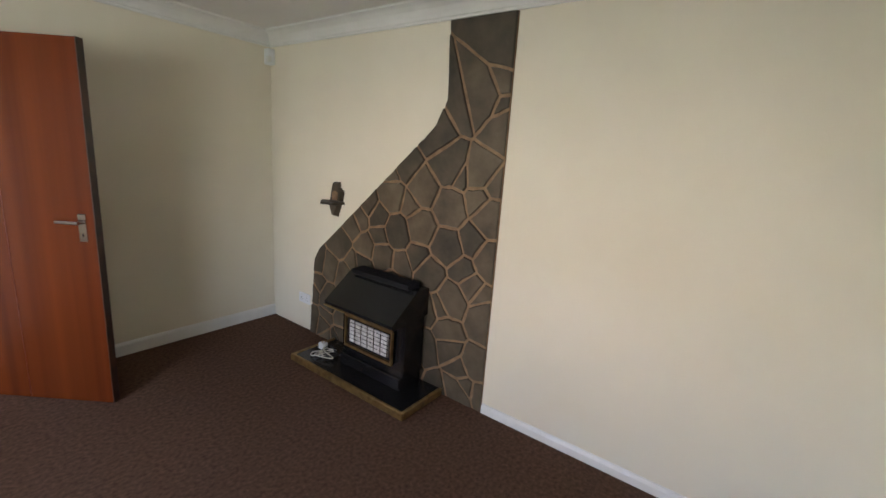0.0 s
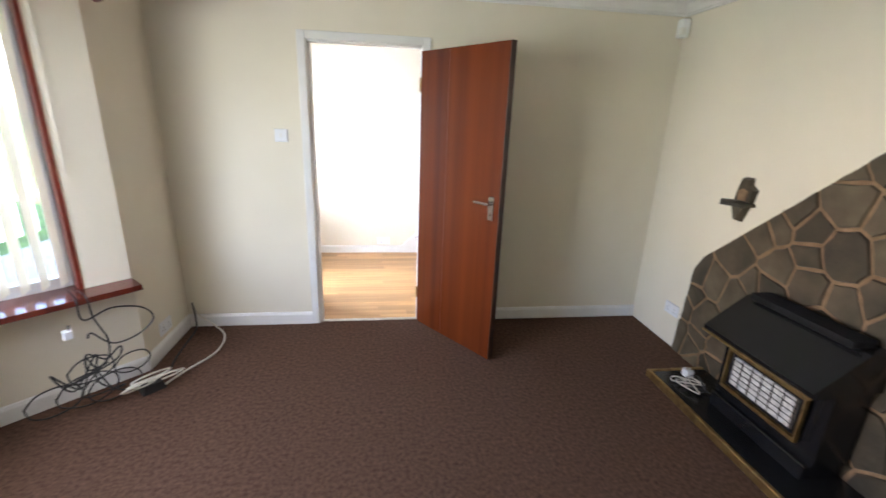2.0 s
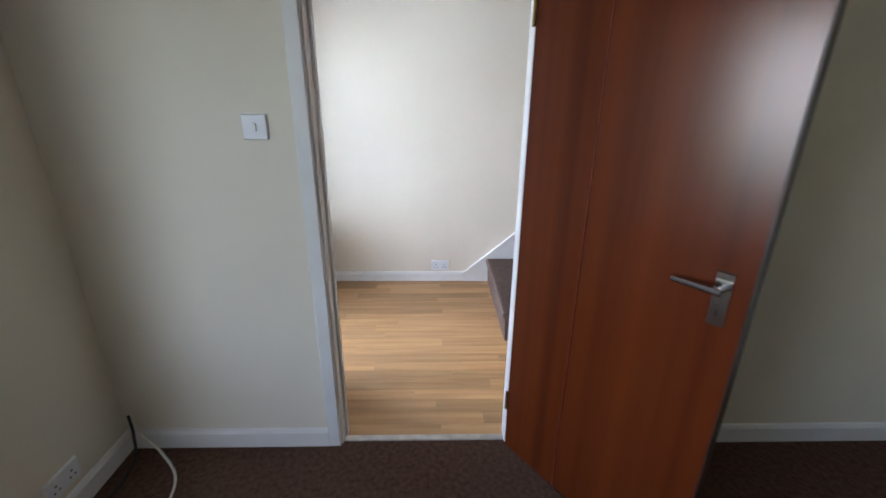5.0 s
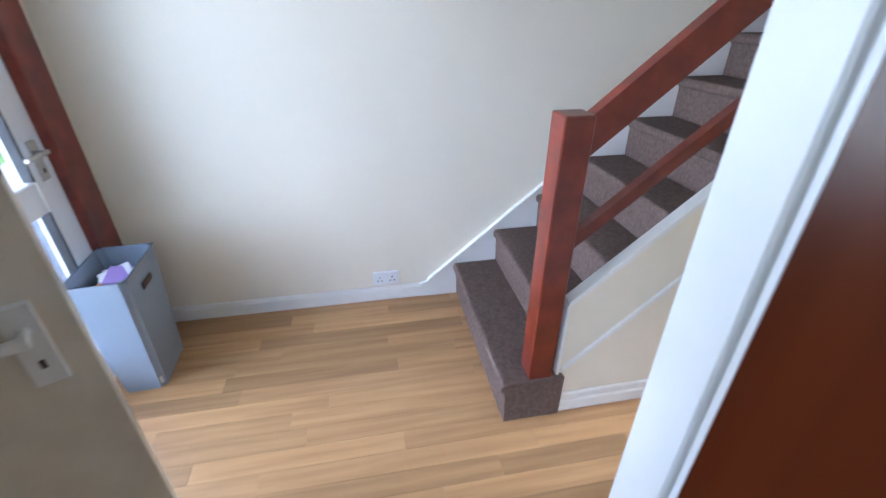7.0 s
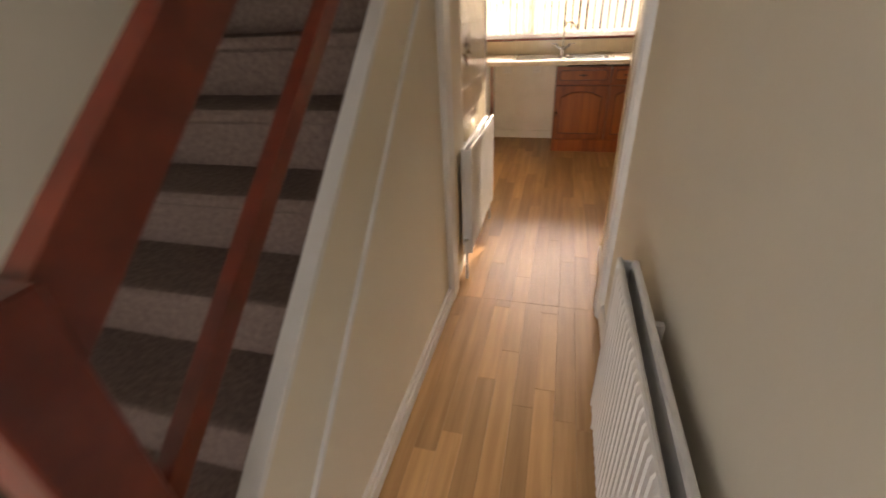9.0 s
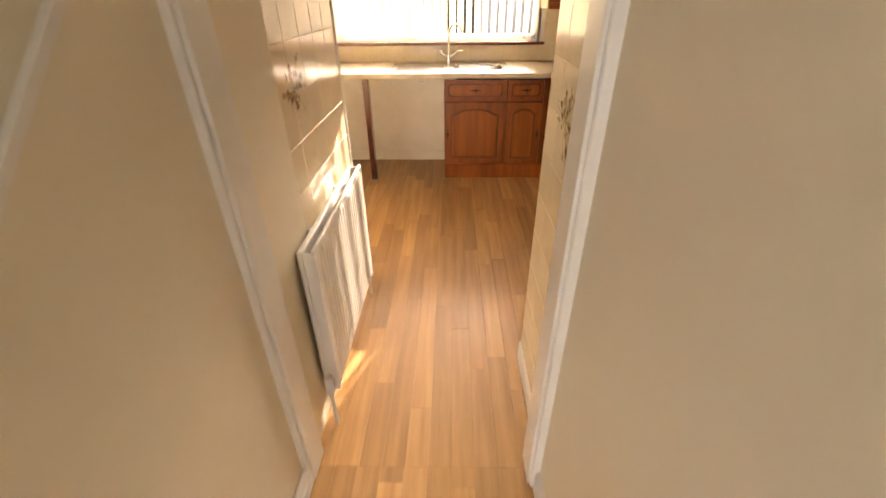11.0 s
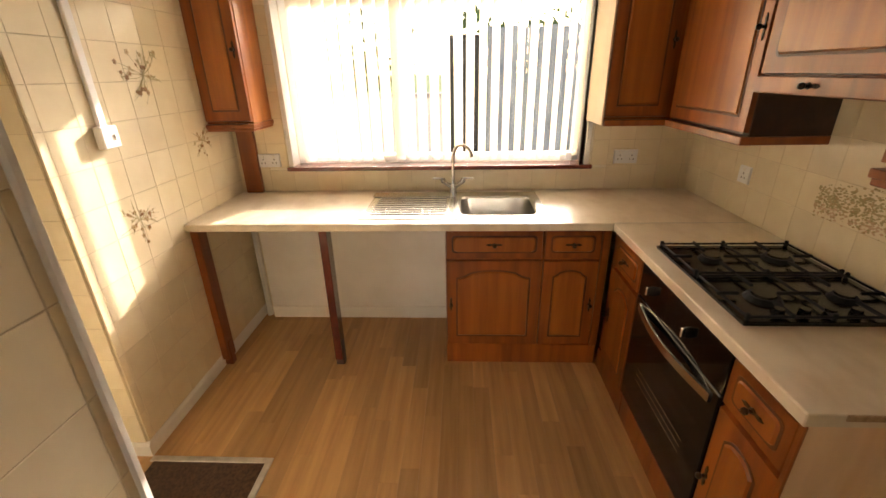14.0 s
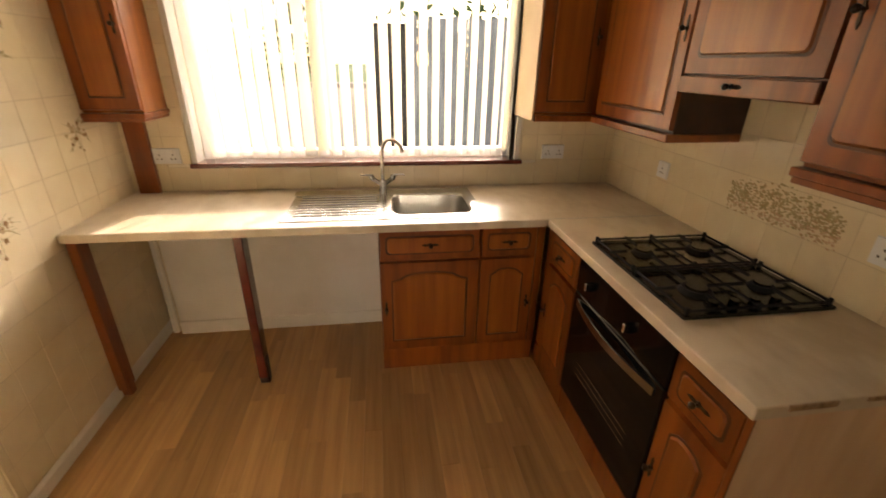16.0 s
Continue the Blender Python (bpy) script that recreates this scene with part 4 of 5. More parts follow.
def knob(parent, O, N, U, tall=True):
    """An antique drop handle: a pierced back plate with a knob."""
    O, N, U = Vector(O), Vector(N), Vector(U)
    W = Z if tall else U
    S = U if tall else Z
    pl = [(-0.045, 0), (-0.03, 0.006), (-0.012, 0.004), (0, 0.011), (0.012, 0.004), (0.03, 0.006), (0.045, 0), (0.03, -0.006), (0.012, -0.004), (0, -0.011), (-0.012, -0.004), (-0.03, -0.006)]
    h = part("handle", prism(pl, O, W, S, N, 0, 0.004, 0.001), "antique", parent, "antique brass handle")
    bm = cyl(O, O + N * 0.018, 0.006)
    bmesh.ops.create_uvsphere(bm, u_segments=10, v_segments=6, radius=0.011, matrix=Matrix.Translation(O + N * 0.022))
    part("knob", bm, "antique", h)


def arch_panel(w, h, e, arch):
    """The outline of a raised panel, with a shouldered arch on top."""
    x0, x1, y0, y1 = e, w - e, e, h - e
    if not arch:
        r = min(0.02, (y1 - y0) / 3)
        out = []
        for cx, cy, a0 in ((x1 - r, y0 + r, -90), (x1 - r, y1 - r, 0), (x0 + r, y1 - r, 90), (x0 + r, y0 + r, 180)):
            for k in range(4):
                a = radians(a0 + 30 * k)
                out.append((cx + r * math.cos(a), cy + r * math.sin(a)))
        return out
    sh = min(0.05, (x1 - x0) * 0.22)
    top, mid, half = y1, (x0 + x1) / 2, (x1 - x0) / 2
    out = [(x0, y0), (x1, y0), (x1, top - sh)]
    for k in range(9):
        t = k / 8
        u = x1 - 0.10 * (x1 - x0) - t * (x1 - x0) * 0.8
        out.append((u, top - sh + 0.012 + (sh - 0.012) * math.sin(math.pi * t) ** 0.55))
    out.append((x0, top - sh))
    return out


def cab_door(parent, O, U, N, w, h, arch=True, name="door", side=1, tall=True, handle=True):
    O, U, N = Vector(O), Vector(U), Vector(N)
    e = 0.055 if min(w, h) > 0.22 else 0.032
    d = part(name, prism([(0.002, 0.002), (w - 0.002, 0.002), (w - 0.002, h - 0.002), (0.002, h - 0.002)], O, U, Z, N, 0, 0.019, 0.004), "oak", parent)
    # darker band round the raised panel, 1.5 mm proud of the door face
    part("groove", prism(arch_panel(w, h, e, arch), O, U, Z, N, 0.016, 0.0205, 0.002), "groove", d, "dark brown moulding")
    part("panel", prism(arch_panel(w, h, e + 0.008, arch), O, U, Z, N, 0.018, 0.0265, 0.008), "oakpanel", d)
    if handle:
        if tall:
            knob(d, O + U * (w - 0.028 if side > 0 else 0.028) + Z * (h * 0.5) + N * 0.019, N, U, True)
        else:
            knob(d, O + U * (w / 2) + Z * (h / 2) + N * 0.0265, N, U, False)
    return d


FRX, FRY = 5.478, -0.43
# sink base unit
u1 = thing("base_cabinet", (5.75, 0.0, 0), "stained oak sink base cabinet with two drawers", "cabinet", "base cabinets")
part("body", box(FRX + 0.02, 5.98, FRY, 0.436, 0.1, 0.755, 0.002), "oak", u1)
part("plinth", box(FRX + 0.012, FRX + 0.03, FRY, 0.436, 0.0, 0.13, 0.002), "oak", u1)
part("fillet", box(FRX, FRX + 0.03, -0.43, -0.39, 0.13, 0.86, 0.003), "oak", u1)
for y1, w in ((0.436, 0.520), (-0.088, 0.300)):
    cab_door(u1, (FRX + 0.02, y1, 0.135), -Y, -X, w, 0.54, True, side=-1 if w > 0.4 else 1)
    cab_door(u1, (FRX + 0.02, y1, 0.685), -Y, -X, w, 0.165, False, "drawer", tall=False)
# narrow corner unit, oven housing, end unit
u2 = thing("base_cabinet", (5.25, -0.7, 0), "narrow stained oak corner base cabinet", "cabinet", "base cabinets")
part("body", box(5.08, FRX, -1.0, FRY - 0.02, 0.1, 0.86, 0.002), "oak", u2)
part("plinth", box(5.08, FRX, FRY - 0.03, FRY - 0.012, 0.0, 0.13, 0.002), "oak", u2)
cab_door(u2, (5.40, FRY - 0.02, 0.135), -X, Y, 0.315, 0.54, True, side=-1)
cab_door(u2, (5.40, FRY - 0.02, 0.685), -X, Y, 0.315, 0.165, False, "drawer", tall=False)
u3 = thing("base_cabinet", (4.28, -0.7, 0), "stained oak end base cabinet with a pale side panel", "cabinet", "base cabinets")
part("body", box(4.165, 4.425, -1.0, FRY - 0.02, 0.1, 0.86, 0.002), "oak", u3)
part("plinth", box(4.165, 4.425, FRY - 0.03, FRY - 0.012, 0.0, 0.13, 0.002), "oak", u3)
# end panel faces away from the window; its brightness is put into the colour
part("end_panel", box(4.148, 4.165, -1.05, FRY + 0.004, 0.0, 0.868, 0.002), "palewood_lit", u3, "oak end panel, coloured paler for the light on it")
part("edge_strip", box(4.142, 4.16, FRY + 0.004, FRY + 0.012, 0.0, 0.868, 0.002), "oak", u3)
cab_door(u3, (4.425, FRY - 0.02, 0.135), -X, Y, 0.257, 0.54, True, side=-1)
cab_door(u3, (4.425, FRY - 0.02, 0.685), -X, Y, 0.257, 0.165, False, "drawer", tall=False)
# built-in oven
ov = thing("built_in_oven", (4.75, -0.7, 0.13), "black glass built-in oven with a curved silver handle", "oven")
part("body", box(4.43, 5.075, -1.0, FRY - 0.02, 0.12, 0.86), "blackmatt", ov)
part("control_panel", box(4.432, 5.073, FRY - 0.02, FRY, 0.70, 0.85, 0.003), "darkglass", ov)
part("door_glass", box(4.432, 5.073, FRY - 0.02, FRY + 0.002, 0.16, 0.695, 0.004), "darkglass", ov)
part("plinth", box(4.43, 5.075, FRY - 0.03, FRY - 0.012, 0.0, 0.13), "oak", ov)
part("inner_window", boxes(*[(4.55, 4.95, FRY + 0.002, FRY + 0.0028, 0.33 + 0.03 * k, 0.333 + 0.03 * k) for k in range(3)]), "steel", ov)
hp = [(4.47 + 0.565 * k / 10, FRY + 0.008 + 0.032 * math.sin(math.pi * k / 10), 0.655) for k in range(11)]
bm = bmesh.new()
rings = [[bm.verts.new(Vector(p) + q) for q in (Vector((0, 0, -0.016)), Vector((0, 0, 0.016)), Vector((0, -0.008, 0.016)), Vector((0, -0.008, -0.016)))] for p in hp]
for a, b in zip(rings, rings[1:]):
    for i in range(4):
        bm.faces.new((a[i], a[(i + 1) % 4], b[(i + 1) % 4], b[i]))
bmesh.ops.recalc_face_normals(bm, faces=bm.faces)
part("handle", bm, "steel", ov, "curved brushed steel handle")
for kx in (4.655, 4.95):
    kb = part("knob", cyl((kx, FRY, 0.775), (kx, FRY + 0.018, 0.775), 0.021, 0.018), "black", ov)
    part("grip", box(kx - 0.006, kx + 0.006, FRY + 0.018, FRY + 0.030, 0.757, 0.793, 0.003), "steel", kb)

# worktops
WT = 0.872
wt = thing("worktop", (5.7, 0.4, WT), "cream marbled laminate worktop, worn at its end", "worktop")
SX0, SX1, SY0, SY1 = 5.475, 6.0, -0.11, 0.895
part("slab", boxes((5.405, SX0 + 0.01, KRIGHT, KLEFT - 0.004, WT, 0.91), (SX1 - 0.01, KWIN - 0.004, KRIGHT, KLEFT - 0.004, WT, 0.91), (SX0 + 0.01, SX1 - 0.01, KRIGHT, SY0 + 0.01, WT, 0.91), (SX0 + 0.01, SX1 - 0.01, SY1 - 0.01, KLEFT - 0.004, WT, 0.91)), "worktop", wt)
part("slab", box(4.137, 5.405, KRIGHT, -0.405, WT, 0.91, 0.003), "worktop", wt)
part("front_edge", box(5.399, 5.406, -0.40, KLEFT - 0.004, WT - 0.001, 0.909, 0.003), "worktop", wt)
part("joint_strip", box(5.403, 5.407, KRIGHT, -0.405, 0.9095, 0.9112), "alu", wt)
part("worn_edge", boxes((4.1345, 4.138, -0.62, -0.49, 0.893, 0.909), (4.1345, 4.138, -0.86, -0.70, 0.898, 0.909)), "chip", wt, "bare chipboard where the edging has come off")

# sink with drainer and mixer tap
sk = thing("sink", (5.74, 0.4, 0.91), "stainless steel single-bowl sink with a ribbed drainer", "sink")
BY0, BY1, BX0, BX1 = -0.06, 0.36, 5.53, 5.90
part("rim", boxes((SX0, BX0, SY0, SY1, 0.908, 0.914), (BX1, SX1, SY0, SY1, 0.908, 0.914), (BX0, BX1, SY0, BY0, 0.908, 0.914), (BX0, BX1, BY1, BY1 + 0.04, 0.908, 0.914), bevel=0.0015), "steel", sk)
bm = bmesh.new()
cor = []
for z, g in ((0.914, 0.0), (0.905, 0.008), (0.78, 0.022), (0.765, 0.04)):
    ring = []
    for cx, cy, a0 in ((BX1 - 0.07, BY1 - 0.07, 0), (BX0 + 0.07, BY1 - 0.07, 90), (BX0 + 0.07, BY0 + 0.07, 180), (BX1 - 0.07, BY0 + 0.07, 270)):
        for k in range(6):
            a = radians(a0 + 18 * k)
            ring.append(bm.verts.new((cx + (0.07 - g) * math.cos(a), cy + (0.07 - g) * math.sin(a), z)))
    cor.append(ring)
for a, b in zip(cor, cor[1:]):
    for i in range(len(a)):
        bm.faces.new((a[i], b[i], b[(i + 1) % len(a)], a[(i + 1) % len(a)]))
bm.faces.new(cor[-1])
bmesh.ops.recalc_face_normals(bm, faces=bm.faces)
bmesh.ops.reverse_faces(bm, faces=bm.faces)
part("bowl", bm, "steel", sk)
for sx, sy, a0 in ((BX0, BY0, 180), (BX1, BY0, 270), (BX1, BY1, 0), (BX0, BY1, 90)):
    cx, cy = sx + (0.07 if sx == BX0 else -0.07), sy + (0.07 if sy == BY0 else -0.07)
    arc = [(cx + 0.07 * math.cos(radians(a0 + 18 * k)), cy + 0.07 * math.sin(radians(a0 + 18 * k))) for k in range(6)]
    part("bowl_corner", prism([(sx, sy)] + arc, (0, 0, 0), X, Y, Z, 0.908, 0.9138), "steel", sk)
part("drainer", box(BX0, BX1, BY1 + 0.04, SY1, 0.906, 0.909), "steel", sk)
for k in range(8):
    xx = BX0 + 0.03 + k * 0.044
    part("drainer_rib", box(xx, xx + 0.016, BY1 + 0.075, SY1 - 0.05, 0.908, 0.9145, 0.003), "steel", sk)
part("waste", cyl((5.715, 0.15, 0.765), (5.715, 0.15, 0.769), 0.04, seg=20), "chrome", sk)
tp = thing("mixer_tap", (5.945, 0.40, 0.914), "chrome mixer tap with a swan-neck spout", "tap")
TX, TY = 5.945, 0.40
part("base", cyl((TX, TY, 0.912), (TX, TY, 0.985), 0.024, 0.018), "chrome", tp)
part("spout", tube([(TX, TY, 0.98), (TX, TY, 1.10), (TX - 0.005, TY - 0.005, 1.17), (TX - 0.035, TY - 0.03, 1.215), (TX - 0.08, TY - 0.07, 1.222), (TX - 0.115, TY - 0.10, 1.20), (TX - 0.125, TY - 0.11, 1.165)], 0.0105), "chrome", tp)
for s in (-1, 1):
    bm = cyl((TX, TY, 0.955), (TX, TY + s * 0.06, 0.995), 0.014, 0.011)
    add_cyl(bm, (TX, TY + s * 0.055, 0.99), (TX, TY + s * 0.065, 1.012), 0.016)
    part("valve", bm, "chrome", tp)
    part("lever", cyl((TX, TY + s * 0.06, 1.014), (TX - 0.01, TY + s * 0.125, 1.018), 0.006, 0.005), "chrome", tp)

# gas hob
hb = thing("gas_hob", (4.785, -0.74, 0.91), "black four-burner gas hob with cast-iron supports", "hob")
part("tray", box(4.485, 5.088, -1.01, -0.475, 0.909, 0.922, 0.006, 2), "black", hb)
for cx in (4.63, 4.94):
    for cy in (-0.87, -0.62):
        r = 0.045 if (cx > 4.8) == (cy < -0.7) else 0.034
        br = part("burner", cyl((cx, cy, 0.922), (cx, cy, 0.936), r + 0.012, r), "blackmatt", hb)
        part("cap", cyl((cx, cy, 0.936), (cx, cy, 0.943), r * 0.8, r * 0.75), "black", br)
for x0, x1 in ((4.495, 4.78), (4.792, 5.08)):
    bm = bmesh.new()
    for yy in (-1.0, -0.745, -0.495):
        add_box(bm, x0, x1, yy, yy + 0.010, 0.930, 0.937, 0.002)
    for xx in (x0, x1 - 0.010):
        add_box(bm, xx, xx + 0.010, -1.0, -0.485, 0.930, 0.937, 0.002)
    xm = (x0 + x1) / 2
    for yy in (-0.995, -0.80, -0.735, -0.545):
        add_box(bm, xm - 0.005, xm + 0.005, yy, yy + 0.07, 0.932, 0.943, 0.002)
    for cy in (-0.87, -0.62):
        add_box(bm, x0, x0 + 0.09, cy - 0.005, cy + 0.005, 0.932, 0.943, 0.002)
        add_box(bm, x1 - 0.09, x1, cy - 0.005, cy + 0.005, 0.932, 0.943, 0.002)
    for xx in (x0, x1 - 0.012):
        for yy in (-1.0, -0.745, -0.497):
            add_box(bm, xx, xx + 0.012, yy, yy + 0.012, 0.920, 0.946, 0.002)
    part("pan_support", bm, "blackmatt", hb)
for k in range(4):
    part("knob", cyl((4.53, -0.60 - 0.075 * k, 0.922), (4.53, -0.60 - 0.075 * k, 0.945), 0.017, 0.014), "black", hb)

# table legs under the free end of the worktop
for nm, lab, (lx, ly) in (("support_post", "brown wooden leg under the worktop with a worn foot", (5.45, 1.075)), ("support_post", "brown wooden leg against the wall under the worktop", (5.44, 1.755))):
    lg = thing(nm, (lx, ly, 0), lab, "support post", "worktop posts")
    part("post", box(lx - 0.02, lx + 0.06, ly - 0.021, ly + 0.021, 0.05, WT, 0.003), "oak" if ly > 1.5 else "sill", lg)
    part("foot", box(lx + 0.0, lx + 0.045, ly - 0.025, ly + 0.025, 0.0, 0.16, 0.004), "oak" if ly > 1.5 else "dark", lg)
bp = thing("back_panel", (5.995, 1.1, 0), "white painted panel under the worktop", "panel")
part("board", box(5.992, 6.004, 0.44, 1.70, 0.0, 0.868, 0.002), "white", bp)
part("bottom_rail", box(5.98, 5.992, 0.44, 1.70, 0.0, 0.09, 0.003), "white", bp)
pp = thing("waste_pipe", (6.0, 1.74, 0), "white plastic pipe standing in the corner", "pipe")
part("pipe", cyl((6.02, 1.745, 0), (6.02, 1.745, 0.87), 0.02), "upvc", pp)
part("pipe", cyl((5.985, 1.715, 0.03), (5.985, 1.715, 0.87), 0.010), "white", pp)
for yy in (0.98, 0.66):
    socket_plate("wall_socket", (5.992, yy, 0.765), Y, -X, 1, label="white plastic single socket below the worktop")

# wall cabinets


def cornice_mould(parent, x0, x1, y0, y1, z):
    bm = bmesh.new()
    for k, g in enumerate((0.006, 0.018, 0.032, 0.04)):
        add_box(bm, x0 - g, x1 + (g if x1 < KWIN - 0.02 else 0), y0 - (g if y0 > KRIGHT + 0.02 else 0), y1 + (g if y1 < KLEFT - 0.02 else 0), z + 0.018 * k, z + 0.018 * (k + 1) - 0.0005, 0.002)
    part("cornice", bm, "oak", parent)


WB, WTOP = 1.345, 2.11
c1 = thing("wall_cabinet", (5.93, 1.65, WB), "stained oak wall cabinet beside the window", "cabinet", "wall cabinets")
part("body", box(5.82, KWIN - 0.008, 1.515, KLEFT - 0.008, WB + 0.02, WTOP, 0.002), "oakpanel", c1)
cab_door(c1, (5.82, KLEFT - 0.008, WB + 0.03), -Y, -X, 0.265, WTOP - WB - 0.03, True, side=1)
part("light_rail", boxes((5.793, KWIN - 0.008, 1.505, KLEFT - 0.008, WB - 0.005, WB + 0.02), (5.80, KWIN - 0.008, 1.512, KLEFT - 0.008, WB - 0.02, WB - 0.005), bevel=0.003), "oak", c1)
cornice_mould(c1, 5.80, KWIN - 0.008, 1.515, KLEFT - 0.008, WTOP)
single("upright_board", box(6.03, KWIN - 0.008, 1.64, 1.745, 0.911, WB - 0.02, 0.002), "oak", "dark stained wooden board standing below the wall cabinet", "board")

c2 = thing("wall_cabinet", (5.92, -0.6, WB), "dark stained oak corner wall cabinet with a pale side", "cabinet", "wall cabinets")
part("body", box(5.775, KWIN - 0.008, KRIGHT + 0.008, -0.405, WB + 0.02, WTOP, 0.002), "oakpanel", c2)
part("side_panel", box(5.765, KWIN - 0.008, -0.405, -0.396, WB - 0.01, WTOP, 0.002), "pale", c2, "pale cream side panel")
cab_door(c2, (5.775, -0.405, WB + 0.03), -Y, -X, 0.325, WTOP - WB - 0.03, True, side=1)
part("light_rail", box(5.75, KWIN - 0.01, KRIGHT + 0.01, -0.407, WB - 0.012, WB + 0.02, 0.003), "oak", c2)
cornice_mould(c2, 5.765, KWIN - 0.008, KRIGHT + 0.008, -0.396, WTOP)
c3 = thing("wall_cabinet", (5.42, -0.9, WB), "stained oak wall cabinet on the hob wall", "cabinet", "wall cabinets")
part("body", box(5.095, 5.74, KRIGHT + 0.008, -0.745, WB + 0.02, WTOP, 0.002), "dark", c3)
cab_door(c3, (5.725, -0.745, WB + 0.03), -X, Y, 0.63, WTOP - WB - 0.03, True, side=1)
part("light_rail", box(5.09, 5.74, KRIGHT + 0.01, -0.715, WB - 0.012, WB + 0.02, 0.003), "oak", c3)
cornice_mould(c3, 5.095, 5.74, KRIGHT + 0.008, -0.725, WTOP)
c4 = thing("wall_cabinet", (4.82, -0.9, 1.53), "stained oak cooker-hood cabinet with a pull handle", "cabinet", "wall cabinets")
part("body", box(4.535, 5.09, KRIGHT + 0.008, -0.745, 1.54, WTOP, 0.002), "oak", c4)
cab_door(c4, (5.09, -0.745, 1.585), -X, Y, 0.555, WTOP - 1.585, False, handle=False)
hr = part("hood_rail", box(4.535, 5.09, -0.745, -0.717, 1.525, 1.583, 0.004), "oak", c4)
knob(hr, (4.83, -0.717, 1.555), Y, X, False)
cornice_mould(c4, 4.535, 5.09, KRIGHT + 0.008, -0.725, WTOP)
c5 = thing("wall_cabinet", (4.33, -0.9, WB), "stained oak wall cabinet at the end of the run", "cabinet", "wall cabinets")
part("body", box(4.14, 4.53, KRIGHT + 0.008, -0.745, WB + 0.02, WTOP, 0.002), "oakpanel", c5)
cab_door(c5, (4.53, -0.745, WB + 0.03), -X, Y, 0.385, WTOP - WB - 0.03, False, side=-1)
part("light_rail", boxes((4.125, 4.535, KRIGHT + 0.01, -0.712, WB - 0.005, WB + 0.02), (4.132, 4.53, KRIGHT + 0.01, -0.72, WB - 0.025, WB - 0.005), bevel=0.003), "oak", c5)
cornice_mould(c5, 4.14, 4.53, KRIGHT + 0.008, -0.725, WTOP)

# window, sill and vertical blind
w2 = thing("window_2", (KWIN + 0.12, 0.5, WZ0), "white framed kitchen window in three lights", "window")
w2["kind"] = "structure"
GX = KWIN + 0.10
for a in ((WY0, WY0 + 0.055, WZ0, WZ1), (WY1 - 0.055, WY1, WZ0, WZ1), (0.70, 0.77, WZ0 + 0.055, WZ1 - 0.055)):
    part("window_frame", box(GX, GX + 0.06, *a, 0.004), "upvc", w2)
for z0, z1 in ((WZ0, WZ0 + 0.055), (WZ1 - 0.055, WZ1)):
    part("window_frame", box(GX, GX + 0.06, WY0 + 0.055, WY1 - 0.055, z0, z1, 0.004), "upvc", w2)
for y0, y1 in ((WY0 + 0.055, 0.70), (0.77, WY1 - 0.055)):
    p = part("pane", box(GX + 0.028, GX + 0.032, y0, y1, WZ0 + 0.055, WZ1 - 0.055), "glass", w2)
    p.visible_shadow = False
part("reveal_lining", boxes((KWIN - 0.012, GX, WY0 - 0.03, WY0, WZ0, WZ1 + 0.02), (KWIN - 0.012, GX, WY1, WY1 + 0.03, WZ0, WZ1 + 0.02), (KWIN - 0.012, GX, WY0, WY1, WZ1, WZ1 + 0.02), bevel=0.003), "white", w2, "white painted window lining")
sl = thing("window_sill", (KWIN, 0.5, WZ0), "dark brown wooden kitchen window sill", "window sill")
sl["kind"] = "structure"
part("board", box(KWIN - 0.045, GX, WY0 - 0.045, WY1 + 0.035, WZ0 - 0.022, WZ0 + 0.002, 0.004), "sill", sl)
vb = thing("vertical_blind", (KWIN + 0.04, 0.5, WZ1), "cream vertical slat blind, half turned, over the window", "blind")
part("head_rail", box(KWIN + 0.01, KWIN + 0.055, WY0 + 0.01, WY1 - 0.01, WZ1 - 0.04, WZ1 - 0.005, 0.003), "upvc", vb)
rb = random.Random(4)
ns = 24
cords = []
for k in range(ns):
    yy = WY0 + 0.05 + (WY1 - WY0 - 0.155) * k / (ns - 1)
    ang = radians((-36 if yy < 0.7 else -33) + rb.uniform(-3, 3))
    d = Vector((math.cos(ang), math.sin(ang), 0))
    c = Vector((KWIN + 0.036, yy, 0))
    zb = WZ0 + 0.025 + rb.uniform(-0.004, 0.004)
    lean = rb.uniform(-0.006, 0.006)
    sl_pts = [(-0.043 + lean, zb), (0.043 + lean, zb), (0.043, WZ1 - 0.04), (-0.043, WZ1 - 0.04)]
    s = part("slat", prism(sl_pts, c, d, Z, Vector((d.y, -d.x, 0)), -0.0005, 0.0005), "blind", vb)
    part("bottom_weight", prism([(-0.041, zb), (0.041, zb), (0.041, zb + 0.028), (-0.041, zb + 0.028)], c, d, Z, Vector((d.y, -d.x, 0)), -0.0016, 0.0016), "upvc", s)
    cords.append(c - d * 0.03 + Z * (zb + 0.006))
    cords.append(c - d * 0.03 + Z * (zb - 0.004) + Y * 0.035)
part("bottom_cord", tube(cords, 0.0018), "whitecable", vb)

